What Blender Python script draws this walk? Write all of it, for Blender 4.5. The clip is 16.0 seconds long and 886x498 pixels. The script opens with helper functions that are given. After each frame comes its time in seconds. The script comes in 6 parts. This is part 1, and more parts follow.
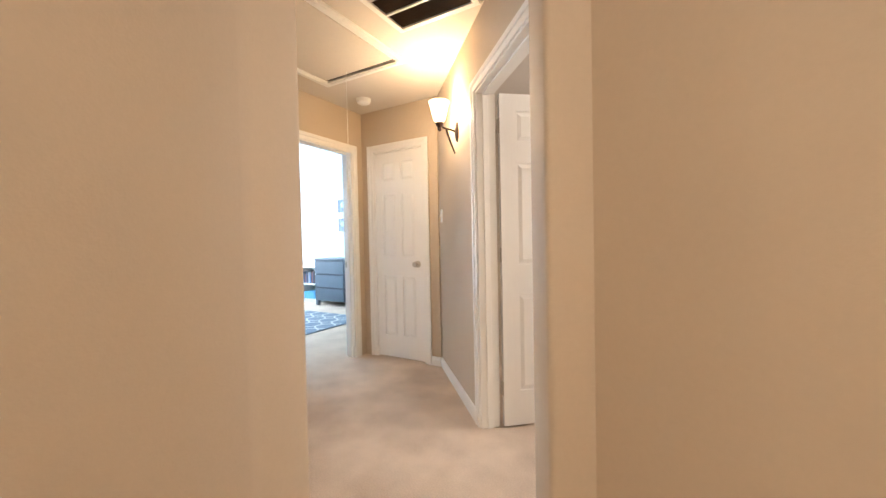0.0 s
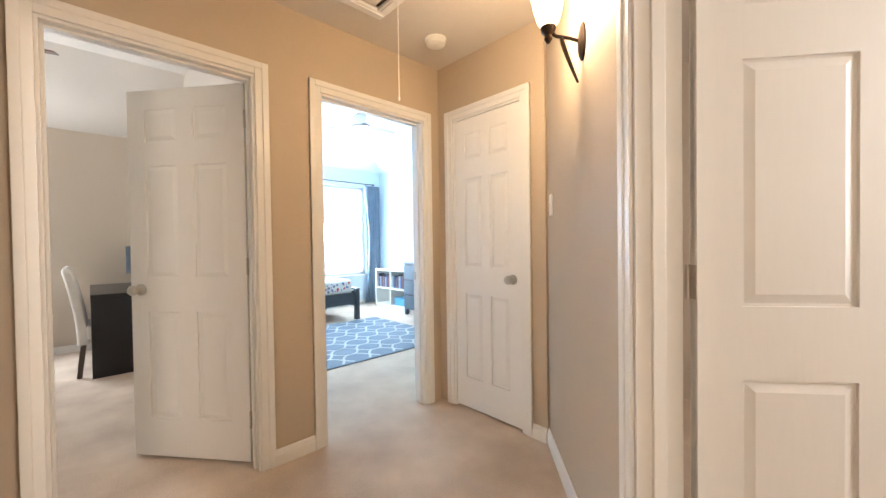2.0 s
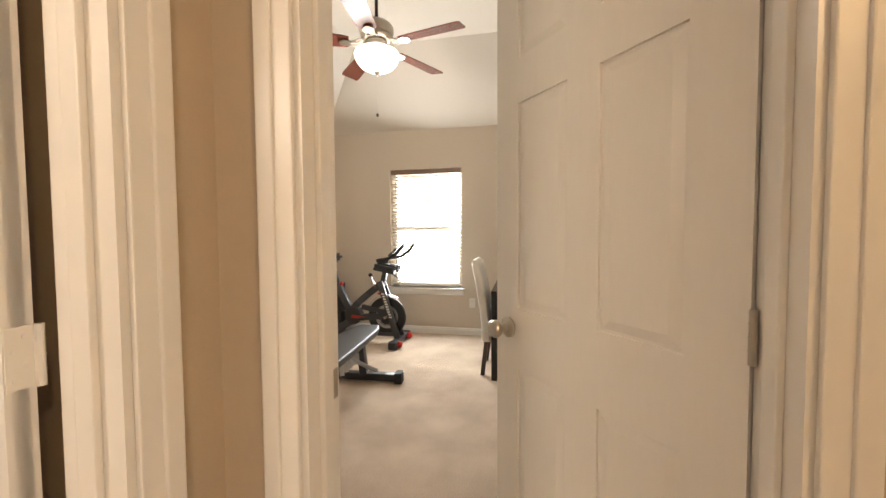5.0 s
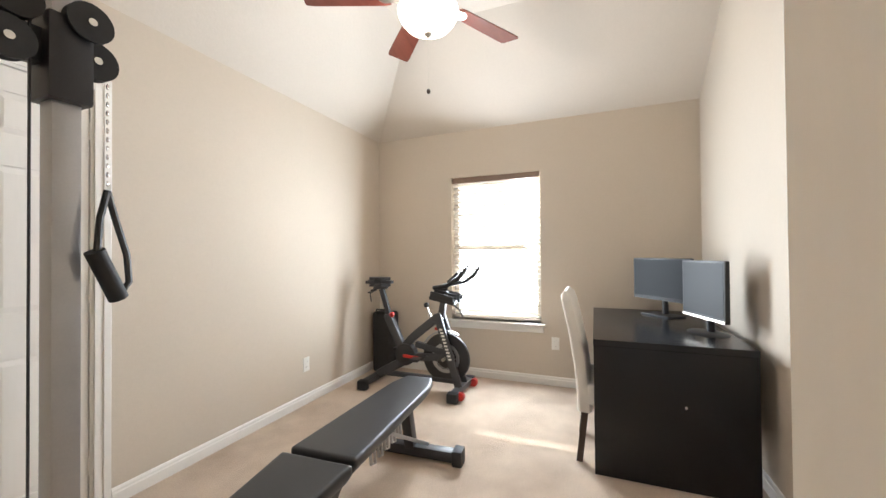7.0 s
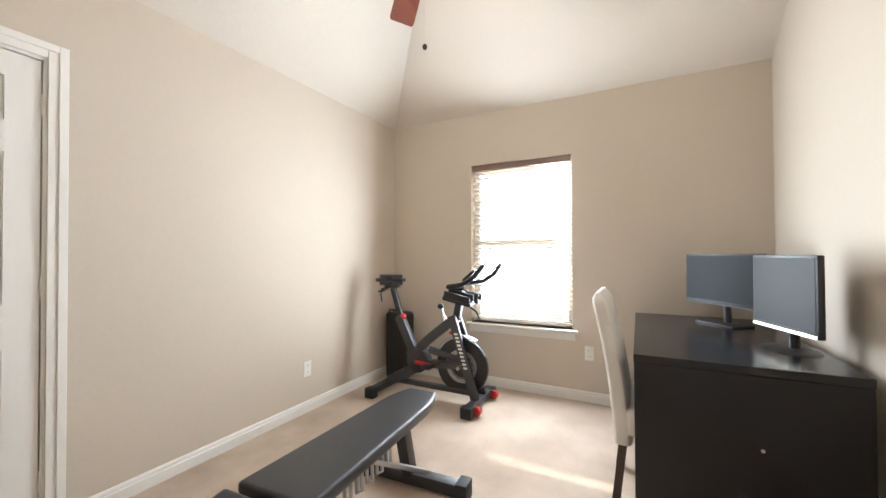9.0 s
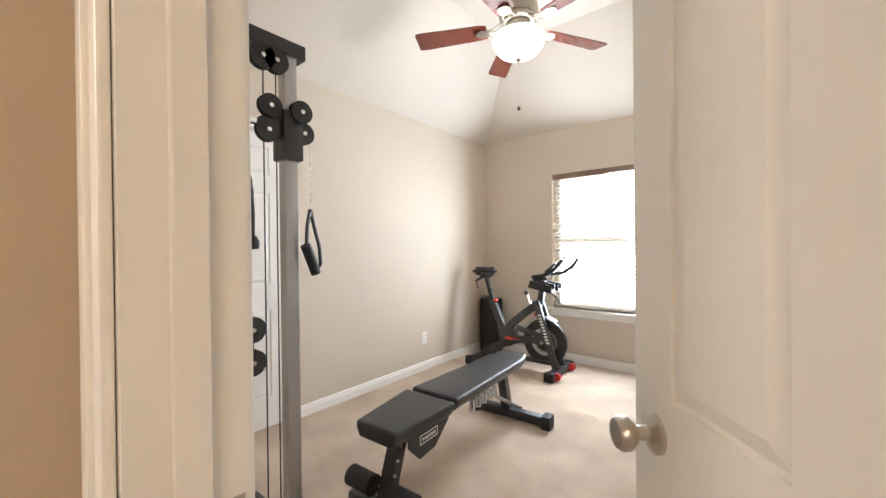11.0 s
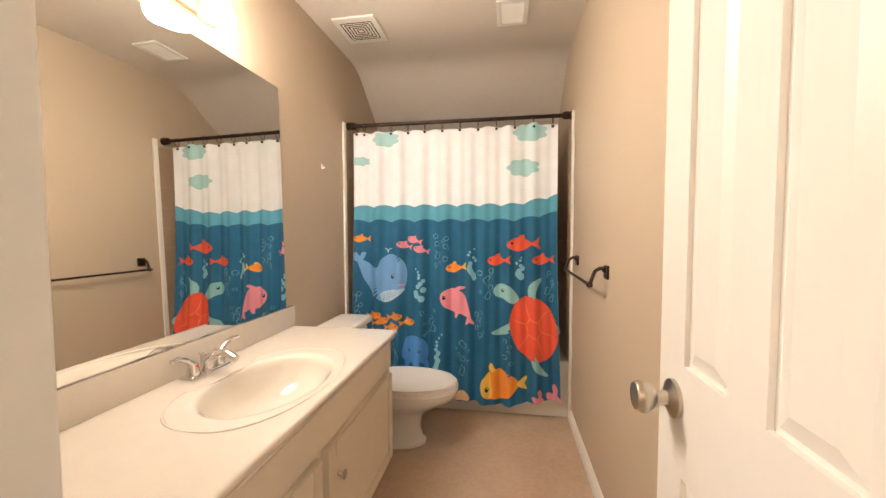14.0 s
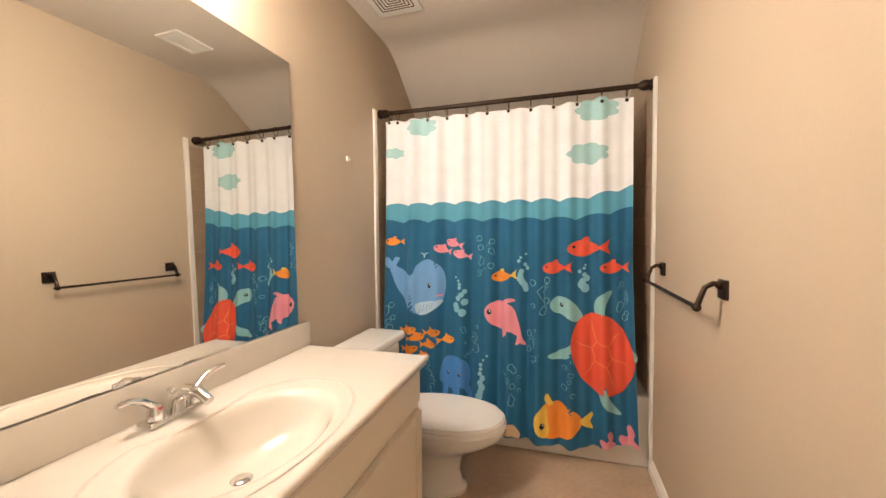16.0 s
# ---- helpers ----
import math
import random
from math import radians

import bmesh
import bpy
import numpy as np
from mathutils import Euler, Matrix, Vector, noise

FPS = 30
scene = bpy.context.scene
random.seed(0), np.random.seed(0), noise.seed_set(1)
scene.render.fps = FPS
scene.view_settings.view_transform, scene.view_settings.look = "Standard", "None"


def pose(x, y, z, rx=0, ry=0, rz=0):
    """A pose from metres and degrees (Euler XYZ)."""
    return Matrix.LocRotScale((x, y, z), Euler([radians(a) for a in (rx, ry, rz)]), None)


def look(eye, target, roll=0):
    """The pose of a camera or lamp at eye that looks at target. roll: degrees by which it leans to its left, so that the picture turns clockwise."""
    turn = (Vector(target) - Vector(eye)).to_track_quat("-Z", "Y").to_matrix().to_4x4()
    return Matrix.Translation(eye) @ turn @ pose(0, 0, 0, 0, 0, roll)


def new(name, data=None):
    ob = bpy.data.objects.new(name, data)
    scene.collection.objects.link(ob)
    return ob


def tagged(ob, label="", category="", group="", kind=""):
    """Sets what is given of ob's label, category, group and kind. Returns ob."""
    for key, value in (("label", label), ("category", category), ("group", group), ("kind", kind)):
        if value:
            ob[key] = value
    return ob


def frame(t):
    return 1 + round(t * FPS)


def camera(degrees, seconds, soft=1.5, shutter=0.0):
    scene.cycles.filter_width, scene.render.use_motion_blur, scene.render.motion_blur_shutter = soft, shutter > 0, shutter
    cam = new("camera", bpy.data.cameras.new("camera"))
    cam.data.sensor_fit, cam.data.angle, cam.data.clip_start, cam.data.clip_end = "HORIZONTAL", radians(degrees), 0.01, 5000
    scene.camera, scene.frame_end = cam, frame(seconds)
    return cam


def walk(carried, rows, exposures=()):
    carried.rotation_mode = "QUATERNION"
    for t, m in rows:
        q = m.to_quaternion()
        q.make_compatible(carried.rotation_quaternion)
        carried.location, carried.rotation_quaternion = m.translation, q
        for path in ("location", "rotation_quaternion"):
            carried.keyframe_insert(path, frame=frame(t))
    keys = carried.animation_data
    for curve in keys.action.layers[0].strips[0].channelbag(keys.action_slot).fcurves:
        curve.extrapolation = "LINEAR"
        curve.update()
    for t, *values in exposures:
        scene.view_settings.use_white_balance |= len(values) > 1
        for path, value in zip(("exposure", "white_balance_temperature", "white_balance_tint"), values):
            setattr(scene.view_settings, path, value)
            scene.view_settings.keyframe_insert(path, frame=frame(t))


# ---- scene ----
cam = camera(99.7, 16.0)
PATH = [
    (0, (0.034, 0.019, 1.158), (-0.966, 1.75, 1.11), -1.2),
    (0.5, (-0.023, 0.354, 1.175), (-1.201, 1.97, 1.155), -1.0),
    (1, (-0.158, 0.635, 1.157), (-1.424, 2.184, 1.143), -0.9),
    (1.5, (-0.362, 0.827, 1.152), (-1.668, 2.342, 1.143), -0.8),
    (2, (-0.544, 1.034, 1.169), (-1.995, 2.409, 1.138), -0.8),
    (2.5, (-0.693, 1.172, 1.161), (-2.363, 2.272, 1.116), -0.5),
    (3, (-0.91, 1.291, 1.174), (-2.762, 2.044, 1.109), -0.2),
    (3.5, (-1.15, 1.346, 1.19), (-3.11, 1.734, 1.107), -0.1),
    (4, (-1.421, 1.376, 1.223), (-3.419, 1.42, 1.136), -0.0),
    (4.5, (-1.726, 1.345, 1.229), (-3.711, 1.124, 1.134), -0.1),
    (7, (-2.838, 1.048, 1.237), (-4.692, 0.296, 1.261), -0.5),
    (7.5, (-2.974, 1.064, 1.215), (-4.815, 0.284, 1.246), -0.5),
    (8, (-3.162, 1.054, 1.196), (-5.0, 0.265, 1.237), -0.5),
    (8.5, (-3.284, 1.024, 1.19), (-5.092, 0.171, 1.227), -0.3),
    (11, (-2.521, 1.36, 1.237), (-4.065, 0.089, 1.226), -0.6),
    (11.5, (-2.271, 1.334, 1.239), (-3.666, -0.1, 1.209), -0.4),
    (12, (-2.085, 1.325, 1.217), (-3.165, -0.357, 1.172), -0.1),
    (12.5, (-2.018, 1.248, 1.217), (-2.696, -0.633, 1.143), 0.0),
    (13, (-2.075, 1.12, 1.189), (-2.328, -0.863, 1.128), -0.4),
    (13.5, (-2.083, 0.979, 1.219), (-2.001, -1.017, 1.124), -0.1),
    (14, (-2.093, 0.84, 1.22), (-1.769, -1.131, 1.121), -0.2),
    (14.5, (-2.079, 0.694, 1.193), (-1.643, -1.255, 1.089), -0.3),
    (15, (-2.071, 0.518, 1.185), (-1.571, -1.416, 1.08), -0.5),
    (15.5, (-2.064, 0.416, 1.197), (-1.521, -1.506, 1.099), -0.6),
    (16, (-2.053, 0.457, 1.211), (-1.474, -1.456, 1.129), -0.5),
]
BALANCE = [(0, 0.0, 6050, 10), (2.5, 0.0, 6050, 10), (3.5, -0.12, 6450, 10), (4.5, -0.25, 7300, 12), (6.5, 0.0, 6250, 10), (8.5, 0.05, 6200, 10),
           (11, 0.1, 6100, 10), (12, 0.0, 6500, 10), (16, 0.06, 6600, 11)]
walk(cam, [(t, look(eye, target, roll)) for t, eye, target, roll in PATH], BALANCE)


# ---------- world, sun and lights ----------
def link(tree, a, b):
    tree.links.new(a, b)


SUN_DIR = Vector((1.03, 0.40, -0.60)).normalized()
world = bpy.data.worlds.new("sky")
scene.world = world
world.use_nodes = True
wt = world.node_tree
sky = wt.nodes.new("ShaderNodeTexSky")
sky.sky_type = "NISHITA"
sky.sun_disc = False
sky.sun_elevation = math.asin(-SUN_DIR.z)
sky.sun_rotation = math.atan2(-SUN_DIR.x, -SUN_DIR.y)
wt.nodes["Background"].inputs["Strength"].default_value = 0.15
link(wt, sky.outputs[0], wt.nodes["Background"].inputs["Color"])


def lamp(name, kind, watts, colour, m, size=0.1, size_y=None):
    data = bpy.data.lights.new(name, kind)
    data.energy, data.color = watts, colour
    if kind == "AREA":
        data.shape, data.size, data.size_y = "RECTANGLE", size, size_y or size
    elif kind == "SUN":
        data.angle = size
    else:
        data.shadow_soft_size = size
    ob = new(name, data)
    ob.matrix_world = m
    return ob


lamp("sun", "SUN", 5.0, (1.0, 0.94, 0.85), look((0, 0, 0), SUN_DIR), radians(0.5))
DIAG_LAMP = pose(-1.70, 2.965, 0, 0, 0, -48.3) @ pose(0.735, -0.13, 2.08)
WARM = (1.0, 0.70, 0.40)
SOFT = (1.0, 0.80, 0.58)
lamp("sconce_bulb", "POINT", 28, WARM, DIAG_LAMP, 0.035)
# unseen fill lamp added to brighten the landing walls; no fixture here
lamp("landing_fill", "POINT", 88, (1.0, 0.86, 0.69), pose(0.9, -1.2, 2.2), 0.1)
lamp("vanity_bulb", "AREA", 27, (1.0, 0.87, 0.74), look((-1.14, -0.15, 2.0), (-2.1, -0.85, 1.25)), 0.12, 0.7)
lamp("vanity_middle_bulb", "POINT", 12, (1.0, 0.87, 0.74), pose(-1.17, -0.36, 2.02), 0.05)
lamp("fan_bulb", "POINT", 16, (1.0, 0.95, 0.90), pose(-4.66, 0.235, 2.475), 0.05)
lamp("gym_window_light", "AREA", 84, (0.86, 0.94, 1.0), look((-6.42, 0.125, 1.30), (-5.0, 0.42, 1.36)), 0.85, 1.4)
lamp("bedroom_window_light", "AREA", 190, (0.72, 0.88, 1.0), look((-7.02, 4.2, 1.5), (-5.0, 3.9, 1.4)), 1.6, 1.7)
lamp("bedroom_side_window_light", "AREA", 70, (0.62, 0.83, 1.0), look((-5.6, 2.03, 1.6), (-5.6, 4.0, 1.5)), 1.6, 1.5)
lamp("guest_room_light", "AREA", 45, (1.0, 0.90, 0.80), look((0.9, 3.0, 1.7), (-0.3, 2.2, 1.3)), 1.0, 1.2)


# ---------- materials ----------
def material(name, colour, rough=0.6, metal=0.0, vary=0.06, scale=6.0, fine=80.0, bump=0.05, bump_scale=None, spec=0.5, alt=None,
             coat=0.0, emit=None, emit_strength=0.0, stretch=(1, 1, 1), bump_dist=0.004):
    """Two scales of colour variation and a fine relief on a principled surface."""
    m = bpy.data.materials.new(name)
    m.use_nodes = True
    t = m.node_tree
    b = t.nodes["Principled BSDF"]
    b.inputs["Roughness"].default_value = rough
    b.inputs["Metallic"].default_value = metal
    b.inputs["Specular IOR Level"].default_value = spec
    b.inputs["Coat Weight"].default_value = coat
    co = t.nodes.new("ShaderNodeTexCoord")
    mp = t.nodes.new("ShaderNodeMapping")
    mp.inputs["Scale"].default_value = stretch
    link(t, co.outputs["Object"], mp.inputs["Vector"])
    n1 = t.nodes.new("ShaderNodeTexNoise")
    n1.inputs["Scale"].default_value, n1.inputs["Detail"].default_value = scale, 4
    n2 = t.nodes.new("ShaderNodeTexNoise")
    n2.inputs["Scale"].default_value, n2.inputs["Detail"].default_value = fine, 3
    for n in (n1, n2):
        link(t, mp.outputs[0], n.inputs["Vector"])
    mixed = t.nodes.new("ShaderNodeMath")
    mixed.operation = "MULTIPLY_ADD"
    mixed.inputs[1].default_value = 0.6
    link(t, n1.outputs["Fac"], mixed.inputs[0])
    half = t.nodes.new("ShaderNodeMath")
    half.operation = "MULTIPLY"
    half.inputs[1].default_value = 0.4
    link(t, n2.outputs["Fac"], half.inputs[0])
    link(t, half.outputs[0], mixed.inputs[2])
    ramp = t.nodes.new("ShaderNodeValToRGB")
    ramp.color_ramp.elements[0].position, ramp.color_ramp.elements[1].position = 0.3, 0.7
    low = alt or tuple(c * (1 - vary) for c in colour)
    high = colour if alt else tuple(min(1, c * (1 + vary)) for c in colour)
    ramp.color_ramp.elements[0].color, ramp.color_ramp.elements[1].color = (*low, 1), (*high, 1)
    link(t, mixed.outputs[0], ramp.inputs[0])
    link(t, ramp.outputs[0], b.inputs["Base Color"])
    if bump:
        n3 = t.nodes.new("ShaderNodeTexNoise")
        n3.inputs["Scale"].default_value, n3.inputs["Detail"].default_value = bump_scale or fine, 3
        link(t, mp.outputs[0], n3.inputs["Vector"])
        bp = t.nodes.new("ShaderNodeBump")
        bp.inputs["Strength"].default_value, bp.inputs["Distance"].default_value = bump, bump_dist
        link(t, n3.outputs["Fac"], bp.inputs["Height"])
        link(t, bp.outputs[0], b.inputs["Normal"])
    if emit:
        b.inputs["Emission Color"].default_value = (*emit, 1)
        b.inputs["Emission Strength"].default_value = emit_strength
    return m


WALL = material("beige_wall_paint", (0.60, 0.525, 0.435), 0.75, vary=0.03, scale=1.2, fine=60, bump=0.12, bump_scale=130)
# same house paint as WALL, with the hall's warm, dimmer light mixed into it
WALL_HALL = material("beige_wall_paint_warmed", (0.53, 0.435, 0.325), 0.7, vary=0.03, scale=1.2, fine=60, bump=0.12, bump_scale=130)
WALL_BATH = material("tan_wall_paint", (0.51, 0.415, 0.31), 0.6, vary=0.03, scale=1.2, fine=60, bump=0.12, bump_scale=130)
WALL_BED = material("pale_blue_wall_paint", (0.62, 0.72, 0.80), 0.75, vary=0.03, scale=1.2, fine=60, bump=0.1, bump_scale=130)
CEIL = material("ceiling_paint", (0.66, 0.60, 0.53), 0.85, vary=0.03, scale=1.5, fine=50, bump=0.25, bump_scale=70)
CEIL_BED = material("white_ceiling_paint", (0.78, 0.81, 0.84), 0.85, vary=0.03, scale=1.5, fine=50, bump=0.2, bump_scale=70)
TRIM = material("white_semigloss_trim", (0.82, 0.80, 0.76), 0.32, vary=0.02, scale=3, fine=40, bump=0.03, bump_scale=40)
DOOR = material("white_door_paint", (0.82, 0.80, 0.765), 0.38, vary=0.02, scale=3, fine=90, bump=0.08, bump_scale=60, stretch=(1, 1, 0.15))
CARPET = material("beige_cut_pile_carpet", (0.80, 0.665, 0.535), 0.95, vary=0.1, scale=3.2, fine=150, bump=0.9, bump_scale=380, spec=0.1,
                  alt=(0.50, 0.385, 0.295), bump_dist=0.008)
VINYL = material("mottled_tan_vinyl", (0.58, 0.44, 0.32), 0.4, vary=0.1, scale=5, fine=45, bump=0.06, alt=(0.44, 0.315, 0.22))
BRONZE = material("oil_rubbed_bronze", (0.05, 0.033, 0.024), 0.38, metal=0.85, vary=0.25, scale=20, bump=0.05)
NICKEL = material("satin_nickel", (0.55, 0.51, 0.45), 0.28, metal=1.0, vary=0.05, scale=30, bump=0.02)
CHROME = material("chrome", (0.80, 0.80, 0.80), 0.07, metal=1.0, vary=0.02, bump=0)
# near-black that draws the shade of narrow openings as solid strips
DARK = material("gap_shade_brown", (0.03, 0.018, 0.012), 0.9, vary=0.1)
BLACK = material("black_plastic", (0.018, 0.018, 0.02), 0.42, vary=0.15, scale=15, bump=0.05)
RUBBER = material("black_rubber", (0.014, 0.014, 0.015), 0.65, vary=0.2, scale=25, bump=0.1)
VINYL_BLACK = material("black_upholstery_vinyl", (0.022, 0.023, 0.027), 0.42, vary=0.12, scale=10, fine=250, bump=0.15, bump_scale=300)
STEEL_BLACK = material("black_powder_coat", (0.022, 0.022, 0.026), 0.38, vary=0.12, scale=12, fine=200, bump=0.08, bump_scale=260)
STEEL_GREY = material("silver_powder_coat", (0.42, 0.42, 0.43), 0.3, metal=0.7, vary=0.05, scale=12, fine=200, bump=0.05, bump_scale=260)
STEEL_DARK = material("graphite_paint", (0.055, 0.057, 0.062), 0.4, metal=0.2, vary=0.1, scale=12, bump=0.05)
RED = material("red_plastic", (0.52, 0.03, 0.025), 0.4, vary=0.1)
DESK = material("black_brown_desk_laminate", (0.007, 0.008, 0.011), 0.24, vary=0.3, scale=3, fine=120, bump=0.06, bump_scale=90, stretch=(0.3, 3, 3))
LINEN = material("white_linen", (0.80, 0.77, 0.72), 0.9, vary=0.05, scale=6, fine=300, bump=0.25, bump_scale=350)
WALNUT = material("dark_walnut", (0.05, 0.028, 0.018), 0.4, vary=0.3, scale=4, fine=60, bump=0.06, stretch=(4, 4, 0.4))
CHERRY = material("cherry_blade_wood", (0.16, 0.045, 0.030), 0.22, vary=0.25, scale=3, fine=50, bump=0.04, stretch=(0.5, 5, 5))
SCREEN = material("monitor_glass", (0.016, 0.018, 0.021), 0.42, spec=0.12, vary=0.08, scale=3, bump=0)
WHITE = material("white_plastic", (0.80, 0.79, 0.75), 0.4, vary=0.03, bump=0.02)
CERAMIC = material("white_glazed_ceramic", (0.82, 0.80, 0.76), 0.12, vary=0.02, scale=2, bump=0.01, coat=0.4)
MARBLE = material("cream_cultured_marble", (0.70, 0.645, 0.57), 0.16, vary=0.03, scale=3, fine=20, bump=0.01, coat=0.4)
CABINET = material("cream_cabinet_paint", (0.74, 0.66, 0.54), 0.42, vary=0.03, scale=3, fine=60, bump=0.05)
SHOWER = material("tan_shower_tile", (0.36, 0.26, 0.18), 0.35, vary=0.15, scale=7, bump=0.05)
GLOW_WARM = material("lit_sconce_glass", (0.9, 0.8, 0.65), 0.3, emit=(1.0, 0.74, 0.42), emit_strength=5.0, bump=0)
GLOW_WHITE = material("lit_fan_glass", (0.9, 0.88, 0.84), 0.3, emit=(1.0, 0.94, 0.86), emit_strength=3.5, bump=0)
BLIND = material("cream_blind_slat", (0.80, 0.76, 0.70), 0.5, vary=0.05, bump=0.03)
BLIND_WOOD = material("brown_blind_valance", (0.20, 0.13, 0.09), 0.5, vary=0.15, stretch=(3, 0.4, 3))
GREYWOOD = material("slate_grey_paint", (0.10, 0.125, 0.155), 0.42, vary=0.08, scale=5, bump=0.04)
GREYDARK = material("charcoal_paint", (0.045, 0.055, 0.065), 0.45, vary=0.1, scale=5, bump=0.04)
CURTAIN_GREY = material("grey_blue_curtain_cloth", (0.20, 0.26, 0.33), 0.9, vary=0.1, scale=8, fine=300, bump=0.2)
RUG = material("slate_blue_rug_pile", (0.22, 0.26, 0.31), 0.95, vary=0.15, scale=5, fine=300, bump=0.6, bump_scale=320, spec=0.1)
RUG_LINE = material("ivory_rug_pile", (0.68, 0.68, 0.66), 0.95, vary=0.06, scale=5, fine=300, bump=0.6, bump_scale=320, spec=0.1)

thin = BLIND.node_tree
_t = thin.nodes.new("ShaderNodeBsdfTranslucent")
_t.inputs["Color"].default_value = (0.86, 0.82, 0.76, 1)
_x = thin.nodes.new("ShaderNodeMixShader")
_x.inputs["Fac"].default_value = 0.55
link(thin, thin.nodes["Principled BSDF"].outputs[0], _x.inputs[1])
link(thin, _t.outputs[0], _x.inputs[2])
link(thin, _x.outputs[0], thin.nodes["Material Output"].inputs["Surface"])

mirror = bpy.data.materials.new("mirror_silver")
mirror.use_nodes = True
mirror.node_tree.nodes["Principled BSDF"].inputs["Metallic"].default_value = 1.0
mirror.node_tree.nodes["Principled BSDF"].inputs["Roughness"].default_value = 0.012
mirror.node_tree.nodes["Principled BSDF"].inputs["Base Color"].default_value = (0.86, 0.86, 0.83, 1)

glass = bpy.data.materials.new("window_glass")
glass.use_nodes = True
_b = glass.node_tree.nodes["Principled BSDF"]
_b.inputs["Transmission Weight"].default_value, _b.inputs["Roughness"].default_value, _b.inputs["IOR"].default_value = 1.0, 0.0, 1.05


# ---------- mesh helpers ----------
def box(bm, x0, x1, y0, y1, z0, z1, bevel=0.0, m=None, segments=2):
    r = bmesh.ops.create_cube(bm, size=1.0)
    vs = r["verts"]
    bmesh.ops.scale(bm, vec=(abs(x1 - x0), abs(y1 - y0), abs(z1 - z0)), verts=vs)
    bmesh.ops.translate(bm, vec=((x0 + x1) / 2, (y0 + y1) / 2, (z0 + z1) / 2), verts=vs)
    if bevel:
        es = list({e for v in vs for e in v.link_edges})
        out = bmesh.ops.bevel(bm, geom=es, offset=bevel, segments=segments, affect="EDGES", profile=0.6)
        vs = list({v for f in out["faces"] for v in f.verts} | {v for v in vs if v.is_valid})
    if m is not None:
        bmesh.ops.transform(bm, matrix=m, verts=vs)
    return vs


def rod(bm, a, b, r0, r1=None, n=14, cap=True):
    """A round bar from a to b."""
    a, b = Vector(a), Vector(b)
    d = b - a
    out = bmesh.ops.create_cone(bm, cap_ends=cap, segments=n, radius1=r0, radius2=r0 if r1 is None else r1, depth=d.length)
    m = Matrix.Translation((a + b) / 2) @ d.to_track_quat("Z", "Y").to_matrix().to_4x4()
    bmesh.ops.transform(bm, matrix=m, verts=out["verts"])
    return out["verts"]


def bar(bm, a, b, w, h, bevel=0.004, up=(0, 0, 1)):
    """A square tube from a to b, w wide and h high."""
    a, b = Vector(a), Vector(b)
    d = (b - a).normalized()
    side = d.cross(Vector(up))
    if side.length < 1e-4:
        side = d.cross(Vector((1, 0, 0)))
    side.normalize()
    top = side.cross(d)
    m = Matrix((side, d, top)).transposed().to_4x4()
    m.translation = (a + b) / 2
    return box(bm, -w / 2, w / 2, -(b - a).length / 2, (b - a).length / 2, -h / 2, h / 2, bevel, m)


def ball(bm, c, r, s=(1, 1, 1), u=18, v=12):
    out = bmesh.ops.create_uvsphere(bm, u_segments=u, v_segments=v, radius=r)
    bmesh.ops.scale(bm, vec=s, verts=out["verts"])
    bmesh.ops.translate(bm, vec=c, verts=out["verts"])
    return out["verts"]


def lathe(bm, profile, m=None, n=28):
    """Turns (radius, height) pairs round z."""
    rings = []
    for r, z in profile:
        rings.append([bm.verts.new((r * math.cos(2 * math.pi * k / n), r * math.sin(2 * math.pi * k / n), z)) for k in range(n)])
    for a, b in zip(rings, rings[1:]):
        for k in range(n):
            bm.faces.new((a[k], a[(k + 1) % n], b[(k + 1) % n], b[k]))
    for ring, flip in ((rings[0], True), (rings[-1], False)):
        if profile[0 if flip else -1][0] > 1e-5:
            bm.faces.new(list(reversed(ring)) if flip else ring)
    vs = [v for ring in rings for v in ring]
    if m is not None:
        bmesh.ops.transform(bm, matrix=m, verts=vs)
    bmesh.ops.remove_doubles(bm, verts=vs, dist=1e-6)


def tube(bm, points, r, n=10, cap=True):
    """A round tube through points; r is one radius or one for each point."""
    pts = [Vector(p) for p in points]
    radii = r if isinstance(r, (list, tuple)) else [r] * len(pts)
    rings, ref = [], None
    for k, p in enumerate(pts):
        d = (pts[min(k + 1, len(pts) - 1)] - pts[max(k - 1, 0)]).normalized()
        if ref is None:
            ref = d.orthogonal().normalized()
        ref = (ref - ref.dot(d) * d).normalized()
        side = d.cross(ref)
        rings.append([bm.verts.new(p + radii[k] * (math.cos(2 * math.pi * i / n) * ref + math.sin(2 * math.pi * i / n) * side)) for i in range(n)])
    for a, b in zip(rings, rings[1:]):
        for i in range(n):
            bm.faces.new((a[i], a[(i + 1) % n], b[(i + 1) % n], b[i]))
    if cap:
        bm.faces.new(list(reversed(rings[0])))
        bm.faces.new(rings[-1])


def prism(bm, outline, z0, z1):
    """An upright prism on a plan outline (x, y), anticlockwise."""
    low = [bm.verts.new((x, y, z0)) for x, y in outline]
    high = [bm.verts.new((x, y, z1)) for x, y in outline]
    n = len(outline)
    for k in range(n):
        bm.faces.new((low[k], low[(k + 1) % n], high[(k + 1) % n], high[k]))
    bm.faces.new(list(reversed(low)))
    bm.faces.new(high)
    return low, high


